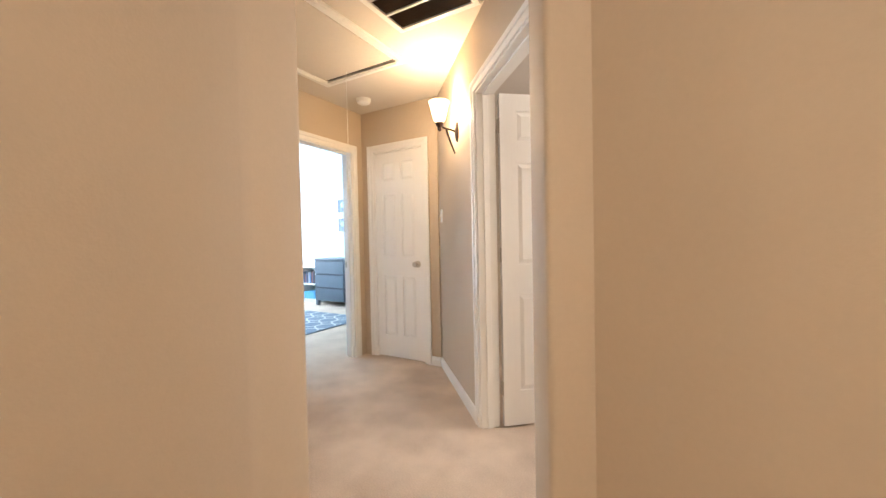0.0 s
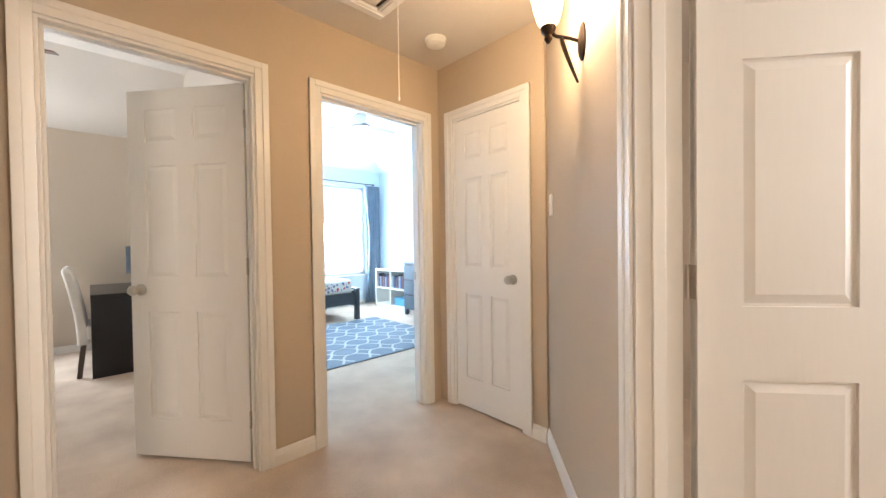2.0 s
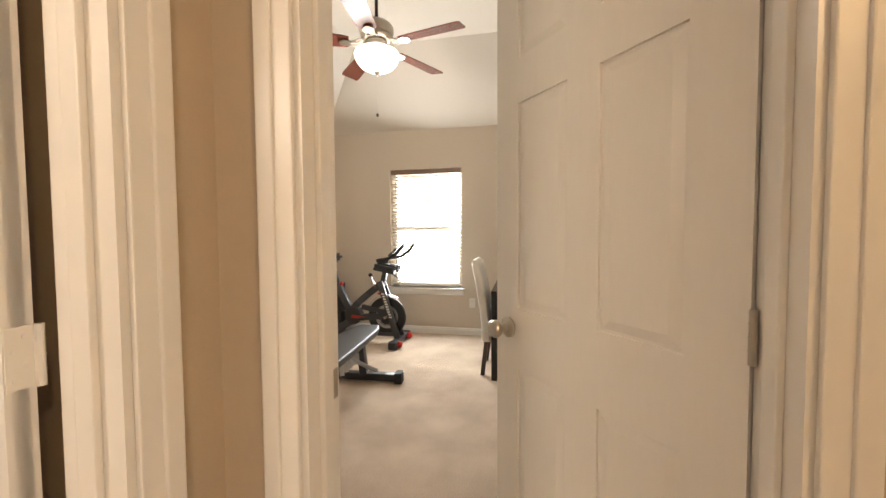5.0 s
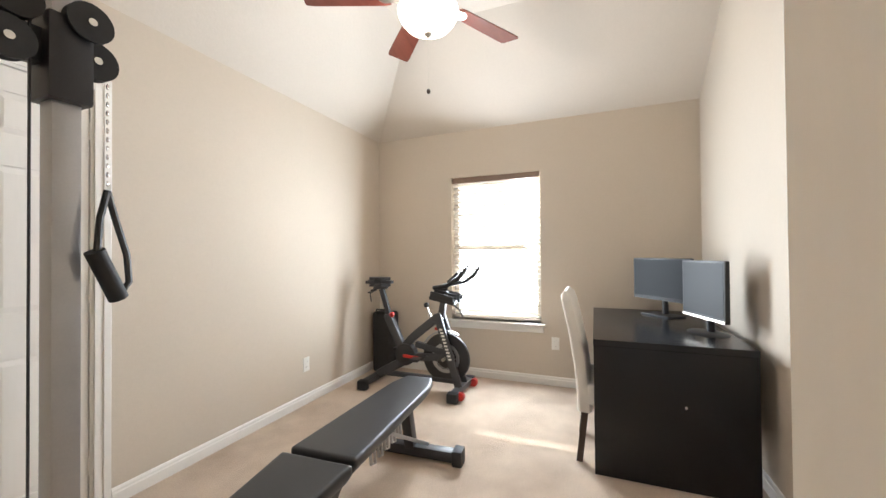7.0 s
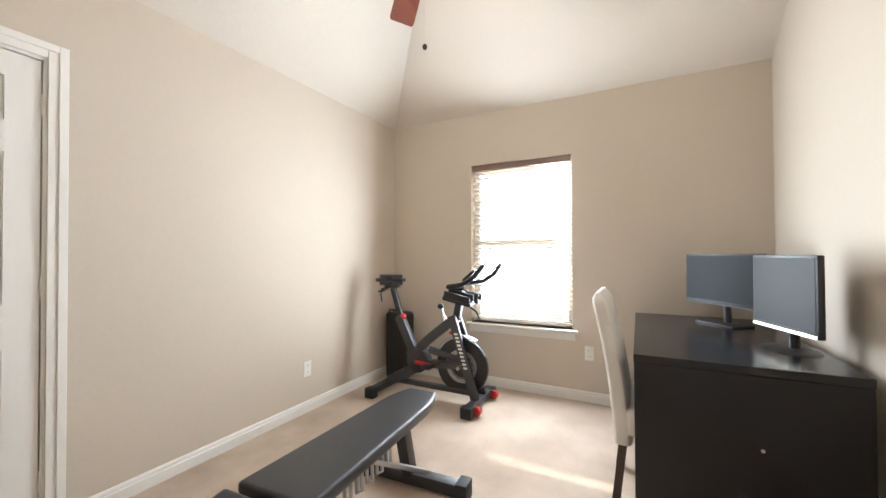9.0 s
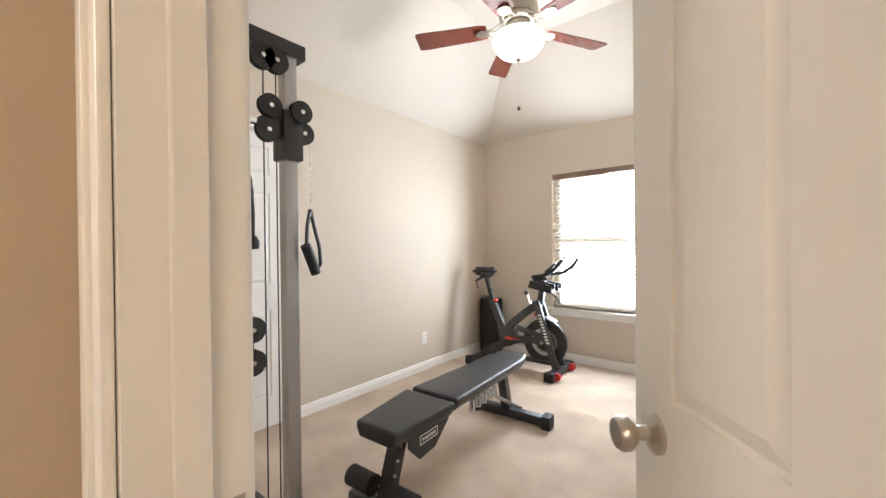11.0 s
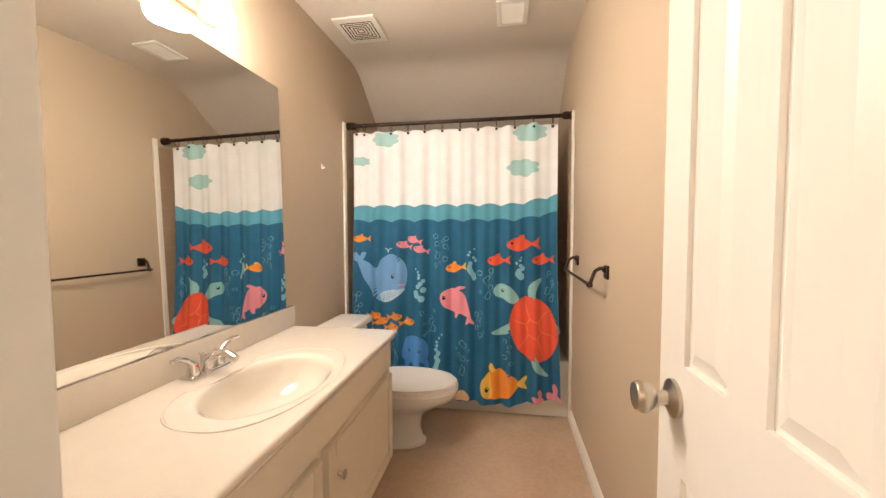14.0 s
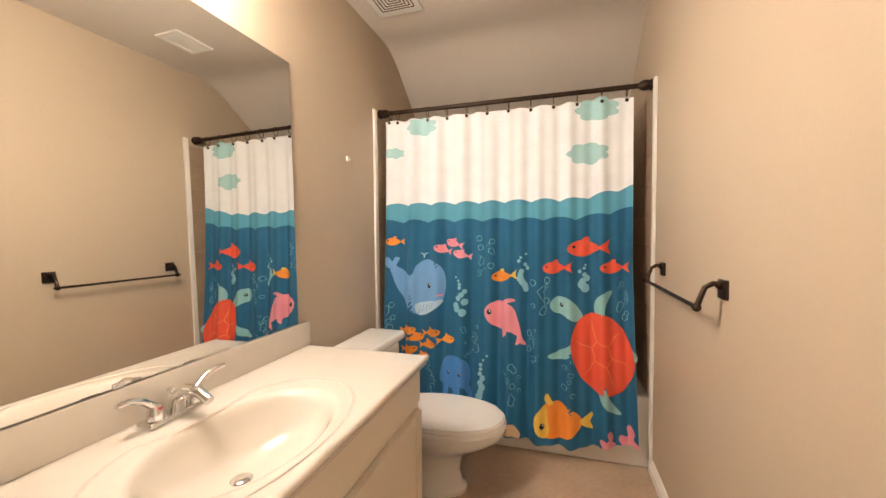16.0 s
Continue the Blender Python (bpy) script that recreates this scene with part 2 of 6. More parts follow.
def slab(bm, outline, axis, at, thick):
    """A prism on an outline in the plane across an axis: 'x' takes (y, z), 'y' takes (x, z)."""
    def p(a, b, d):
        return (at + d, a, b) if axis == "x" else (a, at + d, b) if axis == "y" else (a, b, at + d)
    low = [bm.verts.new(p(a, b, 0)) for a, b in outline]
    high = [bm.verts.new(p(a, b, thick)) for a, b in outline]
    n = len(outline)
    for k in range(n):
        bm.faces.new((low[k], low[(k + 1) % n], high[(k + 1) % n], high[k]))
    bm.faces.new(list(reversed(low)))
    bm.faces.new(high)


def finish(name, bm, mat, smooth=False, angle=40):
    bmesh.ops.recalc_face_normals(bm, faces=bm.faces)
    me = bpy.data.meshes.new(name)
    bm.to_mesh(me)
    bm.free()
    if mat:
        me.materials.append(mat)
    if smooth:
        me.polygons.foreach_set("use_smooth", [True] * len(me.polygons))
        me.set_sharp_from_angle(angle=radians(angle))
    return new(name, me)


def part(name, bm, mat, parent, label="", smooth=True):
    ob = finish(name, bm, mat, smooth)
    ob.parent = parent
    if label:
        tagged(ob, label)
    return ob


def thing(name, label, category, m=None, group=""):
    ob = new(name)
    ob.empty_display_size = 0.1
    if m is not None:
        ob.matrix_world = m
    return tagged(ob, label, category, group)


def structure(name, bm, mat, label, smooth=False):
    return tagged(finish(name, bm, mat, smooth), label, name.split("_")[0], kind="structure")


B = bmesh.new


# ---------- structure ----------
HC = 2.455   # hall ceiling
GC, GK = 3.10, 2.49   # vaulted ceilings: flat part and eaves
DH = 2.05    # height of door openings


def holed_wall(bm, axis, a0, a1, b0, b1, z1, holes, z0=0.0):
    """A wall along one axis from a0 to a1, b0 to b1 thick; holes are (start, end, sill, head)."""
    def piece(s, e, lo, hi):
        if e - s > 1e-4 and hi - lo > 1e-4:
            if axis == "x":
                box(bm, s, e, b0, b1, lo, hi)
            else:
                box(bm, b0, b1, s, e, lo, hi)
    at = a0
    for s, e, sill, head in sorted(holes):
        piece(at, s, z0, z1)
        piece(s, e, z0, sill)
        piece(s, e, head, z1)
        at = e
    piece(at, a1, z0, z1)


bm = B()
box(bm, -9, 1.8, -2.8, 6.0, -0.12, 0.0)
structure("floor", bm, CARPET, "worn beige cut-pile carpet over hall and rooms")
bm = B()
box(bm, -2.515, -1.0, -2.42, 0.68, 0.0, 0.006)
structure("floor_bath", bm, VINYL, "mottled tan vinyl bathroom floor")

bm = B()
holed_wall(bm, "y", 0.625, 5.5, -2.71, -2.595, 3.2, [(0.895, 1.67, 0, DH), (2.01, 2.80, 0, DH)])
structure("wall_west", bm, WALL_HALL, "beige painted hall wall with two doorways")
bm = B()
box(bm, -2.71, -2.515, -2.6, 0.625, 0, 3.2)
structure("wall_bath_west", bm, WALL_BATH, "tan painted wall between bathroom and gym")
bm = B()
holed_wall(bm, "x", -2.595, -1.075, 0.625, 0.74, HC + 0.05, [(-2.44, -1.755, 0, DH)])
structure("wall_south", bm, WALL_HALL, "beige painted hall wall round the bathroom doorway")
bm = B()
holed_wall(bm, "x", -2.595, -1.70, 2.945, 3.06, HC + 0.05, [(-2.455, -1.855, 0, DH)])
structure("wall_north", bm, WALL_HALL, "beige painted hall wall with a closet doorway")
DIAG = pose(-1.70, 2.965, 0, 0, 0, -48.3)
bm = B()
holed_wall(bm, "x", 0.0, 2.12, 0.0, 0.115, HC + 0.05, [(1.17, 2.04, 0, DH)])
bmesh.ops.transform(bm, matrix=DIAG, verts=bm.verts)
structure("wall_diagonal", bm, WALL_HALL, "beige painted diagonal hall wall with a doorway")


def rounded_prism(name, outline, z0, z1, corners, label, mat=WALL_HALL, r=0.022):
    """A wall block whose named upright corners are rounded like bullnose drywall."""
    bm = B()
    low, high = prism(bm, outline, z0, z1)
    es = [e for e in bm.edges if any({low[c], high[c]} == set(e.verts) for c in corners)]
    bmesh.ops.bevel(bm, geom=es, offset=r, segments=5, affect="EDGES", profile=0.5)
    return structure(name, bm, mat, label, smooth=True)


rounded_prism("wall_landing_west", [(-0.96, -2.5), (-0.985, 0.50), (-1.060, 0.712), (-1.030, 0.905), (-1.30, 0.905), (-1.30, 0.74), (-1.075, 0.625),
              (-1.0, 0.5), (-0.999, -2.5)], 0, HC + 0.05, (2, 3), "beige drywall with bullnose corners beside the hall opening")
rounded_prism("wall_landing_east", [(-0.360, 1.330), (-0.247, 1.105), (-0.130, 1.182), (0.19, 1.0), (1.6, 0.35), (1.6, 1.6), (-0.2, 1.6), (-0.30, 1.43)],
              0, HC + 0.05, (0, 1, 3), "beige drywall pier with bullnose corners beside the hall opening")

# rounded head of the hall opening
bm = B()
OPEN_L, OPEN_R = Vector((-1.05, 0.78)), Vector((-0.30, 1.19))
along = (OPEN_R - OPEN_L)
wide = along.length
along.normalize()
m_open = Matrix.Translation((OPEN_L.x, OPEN_L.y, 0)) @ Matrix.Rotation(math.atan2(along.y, along.x), 4, "Z")
low = [(-0.08, 2.0), (0.0, 2.0)]
for k in range(9):
    a = math.pi - k / 8 * math.pi / 2
    low.append((0.14 + 0.14 * math.cos(a), 2.0 + 0.14 * math.sin(a)))
for k in range(9):
    a = math.pi / 2 - k / 8 * math.pi / 2
    low.append((wide - 0.14 + 0.14 * math.cos(a), 2.0 + 0.14 * math.sin(a)))
low += [(wide + 0.06, 2.0), (wide + 0.06, HC + 0.04), (-0.08, HC + 0.04)]
slab(bm, low, "y", -0.085, 0.17)
bmesh.ops.transform(bm, matrix=m_open, verts=bm.verts)
structure("wall_opening_head", bm, WALL_HALL, "beige drywall head of the hall opening with rounded corners")

for name, dims in (("wall_landing_south", (-1.0, 1.7, -2.6, -2.5)), ("wall_landing_end", (1.6, 1.7, -2.5, 0.36)), ("wall_guest_east", (1.6, 1.7, 1.6, 4.3)),
                   ("wall_guest_north", (-1.9, 1.7, 4.2, 4.3)), ("wall_guest_west", (-1.98, -1.86, 3.06, 4.3)), ("wall_gym_south_end", (-2.71, -2.595, -1.36, -1.19))):
    bm = B()
    box(bm, dims[0], dims[1], dims[2], dims[3], 0, HC + 0.05)
    structure(name, bm, WALL, "plain beige painted wall")

bm = B()
box(bm, -2.595, 1.7, 0.64, 4.3, HC, HC + 0.08)
box(bm, -1.0, 1.7, -2.6, 0.64, HC, HC + 0.08)
structure("ceiling", bm, CEIL, "lightly textured beige hall ceiling")

# bathroom shell
bm = B()
box(bm, -1.011, -1.0, -2.6, 0.50, 0, 2.6)
structure("wall_bath_east", bm, WALL_BATH, "tan painted bathroom wall behind the mirror")
bm = B()
box(bm, -2.515, -1.011, -2.54, -2.42, 0, 2.6)
structure("wall_bath_south", bm, WALL_BATH, "tan painted wall behind the bathtub")
bm = B()
arc = [(0.64, 2.42), (-1.72, 2.42)]
for k in range(1, 9):
    a = k / 8
    arc.append((-1.72 - 0.30 * a, 2.42 - 0.13 * a * a))
arc += [(-2.45, 1.98), (-2.45, 2.6), (0.64, 2.6)]
slab(bm, arc, "x", -2.515, 1.504)
structure("ceiling_bath", bm, CEIL, "beige bathroom ceiling curving down over the tub", smooth=True)

# gym shell
GX0, GX1, GY0, GY1 = -6.46, -2.71, -1.19, 1.86
bm = B()
holed_wall(bm, "y", GY0 - 0.12, GY1 + 0.12, GX0 - 0.14, GX0, 3.2, [(-0.325, 0.575, 0.565, 2.015)])
structure("wall_gym_west", bm, WALL, "beige gym wall with a window")
bm = B()
holed_wall(bm, "x", GX0, GX1, GY0 - 0.12, GY0, 3.2, [(-3.88, -3.12, 0, DH)])
structure("wall_gym_south", bm, WALL, "beige gym wall with a closet doorway")
bm = B()
box(bm, GX0, GX1, GY1, GY1 + 0.12, 0, 3.2)
structure("wall_gym_north", bm, WALL, "tall beige gym wall behind the desk")


def vault(name, x0, x1, y0, y1, xs, ys, lo, hi, mat, label, side):
    """A ceiling with a slope over the west wall and one over the south (-1) or north (1) wall."""
    bm = B()
    yo, yi = (y0, ys) if side < 0 else (y1, ys)
    yf = y1 if side < 0 else y0
    c = [(x0, yo, lo), (x0, yf, lo), (xs, yf, hi), (xs, yi, hi), (x1, yo, lo), (x1, yi, hi), (x1, yf, hi)]
    v = [bm.verts.new(p) for p in c]
    w = [bm.verts.new((p[0], p[1], hi + 0.14)) for p in c]
    for f in ((0, 1, 2, 3), (0, 3, 5, 4), (3, 2, 6, 5)):
        bm.faces.new([v[k] for k in f])
        bm.faces.new([w[k] for k in reversed(f)])
    rim = (0, 1, 2, 6, 5, 4)
    for a, b in zip(rim, rim[1:] + rim[:1]):
        bm.faces.new((v[a], v[b], w[b], w[a]))
    return structure(name, bm, mat, label)


vault("ceiling_gym", GX0, GX1, GY0, GY1, -5.60, -0.38, GK, GC, CEIL, "vaulted beige gym ceiling with two slopes", -1)

# bedroom shell
BX0, BY0, BY1 = -6.95, 1.98, 5.35
bm = B()
holed_wall(bm, "y", BY0, BY1 + 0.12, BX0 - 0.14, BX0, 3.2, [(3.35, 5.02, 0.58, 2.28)])
structure("wall_bedroom_west", bm, WALL_BED, "pale blue bedroom wall with a window")
bm = B()
box(bm, BX0, GX1, BY1, BY1 + 0.12, 0, 3.2)
structure("wall_bedroom_north", bm, WALL_BED, "pale blue bedroom wall behind the dresser")
bm = B()
box(bm, BX0, GX1, BY0 - 0.004, BY0 + 0.004, 0, 3.2)
structure("wall_bedroom_south", bm, WALL_BED, "pale blue bedroom wall")
vault("ceiling_bedroom", BX0, GX1, BY0, BY1, -6.1, 4.5, 2.60, 3.15, CEIL_BED, "white vaulted bedroom ceiling", 1)


# ---------- doors and trim ----------
def door_trim(name, m, w, depth=0.115, both=True, strike=False):
    """Jamb, stop and moulded casing of a doorway. x runs across the opening, y into the wall."""
    top = tagged(new(name), "white painted door frame with moulded casing", "door frame", kind="structure")
    top.matrix_world = m
    h = DH
    bm = B()
    box(bm, 0, 0.018, 0.001, depth - 0.001, 0, h)
    box(bm, w - 0.018, w, 0.001, depth - 0.001, 0, h)
    box(bm, 0.018, w - 0.018, 0.001, depth - 0.001, h - 0.018, h)
    part("jamb", bm, TRIM, top, smooth=False)
    bm = B()
    s0, s1 = depth * 0.34, depth * 0.34 + 0.034
    box(bm, 0.018, 0.030, s0, s1, 0, h - 0.018, 0.003)
    box(bm, w - 0.030, w - 0.018, s0, s1, 0, h - 0.018, 0.003)
    box(bm, 0.030, w - 0.030, s0, s1, h - 0.030, h - 0.018, 0.003)
    part("stop", bm, TRIM, top, smooth=False)
    for sign, y in ((-1, 0.0), (1, depth)) if both else ((-1, 0.0),):
        bm = B()
        for a0, a1, thick in ((0.006, -0.060, 0.011), (-0.028, -0.060, 0.017)):
            y0, y1 = y, y + sign * thick
            box(bm, a1, a0, min(y0, y1), max(y0, y1), 0, h - a1, 0.003)
            box(bm, w - a0, w - a1, min(y0, y1), max(y0, y1), 0, h - a1, 0.003)
            box(bm, a0, w - a0, min(y0, y1), max(y0, y1), h - a0, h - a1, 0.003)
        part("casing", bm, TRIM, top, smooth=False)
    if strike:
        bm = B()
        box(bm, strike - 0.001, strike + 0.001, depth * 0.70, depth - 0.006, 0.90, 0.96, 0.0005)
        part("strike_plate", bm, NICKEL, top, smooth=False)
    return top


def door_leaf(name, m, w, label, swing=1, knob=True, flip=False):
    """A six-panel door; the hinge edge stands at x = 0."""
    top = tagged(new(name), label, "door", kind="structure")
    top.matrix_world = m
    t, h0, h1 = 0.0175, 0.012, 2.028
    st, mid = 0.105 if w > 0.65 else 0.092, 0.10 if w > 0.65 else 0.075
    rows = ((0.225, 0.815), (1.0, 1.615), (1.745, 1.925))
    cols = ((st, (w - mid) / 2), ((w + mid) / 2, w - st))
    bm = B()
    box(bm, 0, w, -t + 0.008, t - 0.008, h0, h1)
    for a, b in ((0, st), ((w - mid) / 2, (w + mid) / 2), (w - st, w)):
        box(bm, a, b, -t, t, h0, h1)
    rails = [h0] + [z for r in rows for z in r] + [h1]
    for a, b in zip(rails[0::2], rails[1::2]):
        for c0, c1 in cols:
            box(bm, c0, c1, -t, t, a, b)
    part("leaf", bm, DOOR, top, smooth=False)
    for a, b in rows:
        for c0, c1 in cols:
            bm = B()
            for s in (-1, 1):
                y0, y1 = s * (t - 0.009), s * (t - 0.001)
                out = [bm.verts.new((x, y0, z)) for x, z in ((c0 + .004, a + .004), (c1 - .004, a + .004), (c1 - .004, b - .004), (c0 + .004, b - .004))]
                k = 0.030
                inn = [bm.verts.new((x, y1, z)) for x, z in ((c0 + k, a + k), (c1 - k, a + k), (c1 - k, b - k), (c0 + k, b - k))]
                for i in range(4):
                    bm.faces.new((out[i], out[(i + 1) % 4], inn[(i + 1) % 4], inn[i]))
                bm.faces.new(inn)
            part("panel", bm, DOOR, top, smooth=False)
    if knob:
        for s in (-1, 1):
            bm = B()
            lathe(bm, [(0.032, 0), (0.032, 0.006), (0.024, 0.010), (0.012, 0.014), (0.011, 0.030), (0.020, 0.036), (0.027, 0.046), (0.0275, 0.056), (0.022, 0.064), (0.0, 0.067)],
                  pose(w - 0.062, s * t, 0.935, -90 * s, 0, 0))
            part("knob", bm, NICKEL, top, "satin nickel door knob")
    for z in (0.24, 1.06, 1.84):
        bm = B()
        rod(bm, (-0.005, swing * (t + 0.003), z - 0.045), (-0.005, swing * (t + 0.003), z + 0.045), 0.006, n=10)
        for k in (-0.022, 0.0, 0.022):
            rod(bm, (-0.005, swing * (t + 0.003), z + k - 0.001), (-0.005, swing * (t + 0.003), z + k + 0.001), 0.0068, n=10)
        box(bm, -0.0022, -0.0002, -t * 0.9, t * 0.9, z - 0.044, z + 0.044, 0.0006)
        for k in (-0.030, -0.010, 0.010, 0.030):
            lathe(bm, [(0.004, 0), (0.004, 0.001), (0, 0.0014)], pose(-0.0022, (0.006 if k in (-0.030, 0.010) else -0.006), z + k, 0, -90), 10)
        part("hinge", bm, TRIM if flip else NICKEL, top, smooth=False)
    return top


door_trim("door_frame_1", pose(-2.595, 0.895, 0, 0, 0, 90), 0.775, strike=0.018)
door_trim("door_frame_2", pose(-2.595, 2.01, 0, 0, 0, 90), 0.79, strike=0.79 - 0.018)
door_trim("door_frame_3", pose(-1.755, 0.74, 0, 0, 0, 180), 0.685)
door_trim("door_frame_4", pose(-2.455, 2.945, 0), 0.60, both=False)
door_trim("door_frame_5", DIAG @ pose(1.17, 0, 0), 0.87)
door_trim("door_frame_6", pose(-3.12, GY0, 0, 0, 0, 180), 0.76, both=False)
GYM_DOOR = pose(-2.712, 1.655, 0, 0, 0, 180 + 38.9)
door_leaf("door_1", GYM_DOOR, 0.70, "white six-panel door standing half open into the gym", swing=1)
door_leaf("door_2", pose(-2.394, 0.598, 0, 0, 0, -90.3), 0.495, "white six-panel bathroom door standing wide open", swing=-1, flip=True)
door_leaf("door_3", pose(-2.433, 2.972, 0), 0.556, "closed white six-panel hall closet door", swing=-1, flip=True)
door_leaf("door_4", DIAG @ pose(1.198, 0.140, 0, 0, 0, 88), 0.83, "white six-panel door open into the next room", swing=1)
door_leaf("door_5", pose(-3.858, GY0 - 0.026, 0), 0.716, "closed white six-panel gym closet door", swing=1, flip=True)


def skirting(name, m, length):
    """A moulded baseboard along x, standing out to -y."""
    bm = B()
    slab(bm, [(0, 0), (-0.014, 0), (-0.014, 0.055), (-0.010, 0.062), (-0.010, 0.072), (-0.005, 0.082), (0, 0.084)], "x", 0.0, length)
    bmesh.ops.transform(bm, matrix=m, verts=bm.verts)
    structure(name, bm, TRIM, "white moulded baseboard")


skirting("baseboard_1", pose(-2.595, 1.732, 0, 0, 0, 90), 0.217)
skirting("baseboard_2", pose(-1.793, 2.945, 0), 0.093)
skirting("baseboard_3", DIAG, 1.108)
skirting("baseboard_4", pose(GX0, GY0, 0, 0, 0, 90), 3.10)
skirting("baseboard_5", pose(-3.945, GY0, 0, 0, 0, 180), 2.50)
skirting("baseboard_6", pose(-6.44, GY1, 0), 3.70)
skirting("baseboard_7", pose(-2.515, -1.59, 0, 0, 0, 90), 2.17)
skirting("baseboard_8", pose(-2.595, 0.762, 0, 0, 0, 90), 0.07)
skirting("baseboard_9", pose(-6.95, BY1, 0), 4.2)
skirting("baseboard_10", pose(BX0, BY0, 0, 0, 0, 90), 3.35)


# ---------- hall ----------
def attic_hatch():
    x0, x1, y0, y1 = -2.33, -1.52, 0.92, 2.26
    t = thing("attic_hatch", "painted attic ladder hatch with a white trim, closed in the ceiling", "hatch", pose(0, 0, HC))
    bm = B()
    box(bm, x0 + 0.075, x1 - 0.075, y0 + 0.075, y1 - 0.085, -0.010, 0.0, 0.002)
    part("panel", bm, CEIL, t, smooth=False)
    bm = B()
    for a, b, c, d in ((x0, x0 + 0.06, y0, y1), (x1 - 0.06, x1, y0, y1), (x0 + 0.06, x1 - 0.06, y0, y0 + 0.06), (x0 + 0.06, x1 - 0.06, y1 - 0.06, y1)):
        box(bm, a, b, c, d, -0.018, 0.0, 0.004)
        box(bm, a + 0.012, b - 0.012, c + 0.012, d - 0.012, -0.024, -0.018, 0.002)
    part("trim", bm, TRIM, t, smooth=False)
    # solid dark strip for the shaded gap; the ceiling is not cut
    bm = B()
    box(bm, x0 + 0.075, x1 - 0.075, y1 - 0.085, y1 - 0.062, -0.004, -0.001)
    part("gap", bm, DARK, t, "dark strip drawn as the shade in the hatch's edge gap", smooth=False)
    bm = B()
    tube(bm, [(-2.006, 2.14, -0.01), (-2.006, 2.141, -0.25), (-2.004, 2.14, -0.58)], 0.0022, 6)
    part("pull_cord", bm, WHITE, t, "thin white pull cord")
    bm = B()
    ball(bm, (-2.004, 2.14, -0.585), 0.006, (1, 1, 1.6), 8, 6)
    part("cord_end", bm, WHITE, t)


attic_hatch()


def grille(name, label, x0, x1, y0, y1, z, slats, mat_frame, mat_back, edge=0.025, drop=0.012, tilt=35, across="x"):
    """A ceiling grille with slats."""
    t = thing(name, label, "vent", pose((x0 + x1) / 2, (y0 + y1) / 2, z))
    w, d = (x1 - x0) / 2, (y1 - y0) / 2
    bm = B()
    box(bm, -w + edge, w - edge, -d + edge, d - edge, -0.002, -0.0005)
    part("backing", bm, mat_back, t, smooth=False)
    bm = B()
    for a, b, c, e in ((-w, -w + edge, -d, d), (w - edge, w, -d, d), (-w + edge, w - edge, -d, -d + edge), (-w + edge, w - edge, d - edge, d)):
        box(bm, a, b, c, e, -drop, 0, 0.003)
    part("frame", bm, mat_frame, t, smooth=False)
    for k in range(slats):
        f = (k + 0.5) / slats
        bm = B()
        if across == "x":
            y = -d + edge + f * 2 * (d - edge)
            box(bm, -w + edge, w - edge, -0.006, 0.006, -0.0008, 0.0008, m=pose(0, y, -drop * 0.55, tilt))
        else:
            x = -w + edge + f * 2 * (w - edge)
            box(bm, -0.006, 0.006, -d + edge, d - edge, -0.0008, 0.0008, m=pose(x, 0, -drop * 0.55, 0, tilt))
        part("slat", bm, mat_frame, t, smooth=False)
    return t


# dusty brown with the shade inside grilles and slots put into its colour
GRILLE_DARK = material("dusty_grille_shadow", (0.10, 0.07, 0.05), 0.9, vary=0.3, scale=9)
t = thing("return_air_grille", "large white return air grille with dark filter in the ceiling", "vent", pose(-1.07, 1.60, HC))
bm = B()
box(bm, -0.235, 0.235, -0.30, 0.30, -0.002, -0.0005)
part("filter", bm, GRILLE_DARK, t, "dusty filter with the grille's inner shadow in its colour", smooth=False)
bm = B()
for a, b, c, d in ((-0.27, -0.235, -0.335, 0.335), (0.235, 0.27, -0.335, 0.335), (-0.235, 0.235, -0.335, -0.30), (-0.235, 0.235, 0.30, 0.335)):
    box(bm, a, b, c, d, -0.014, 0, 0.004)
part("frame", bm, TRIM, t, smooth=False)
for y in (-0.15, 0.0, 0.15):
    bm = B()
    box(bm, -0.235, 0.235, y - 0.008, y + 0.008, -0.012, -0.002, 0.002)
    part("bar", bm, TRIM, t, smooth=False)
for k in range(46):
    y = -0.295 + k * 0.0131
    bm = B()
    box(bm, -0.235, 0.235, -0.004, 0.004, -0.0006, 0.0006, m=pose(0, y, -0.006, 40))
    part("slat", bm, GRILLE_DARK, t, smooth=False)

t = thing("smoke_detector", "round white smoke detector on the ceiling", "smoke detector", pose(-2.29, 2.65, HC))
bm = B()
lathe(bm, [(0.068, 0), (0.068, -0.010), (0.062, -0.014), (0.058, -0.034), (0.045, -0.042), (0.0, -0.044)])
part("body", bm, WHITE, t)
bm = B()
lathe(bm, [(0.012, -0.0445), (0.011, -0.048), (0, -0.048)], pose(0.022, 0, 0))
part("button", bm, WHITE, t)


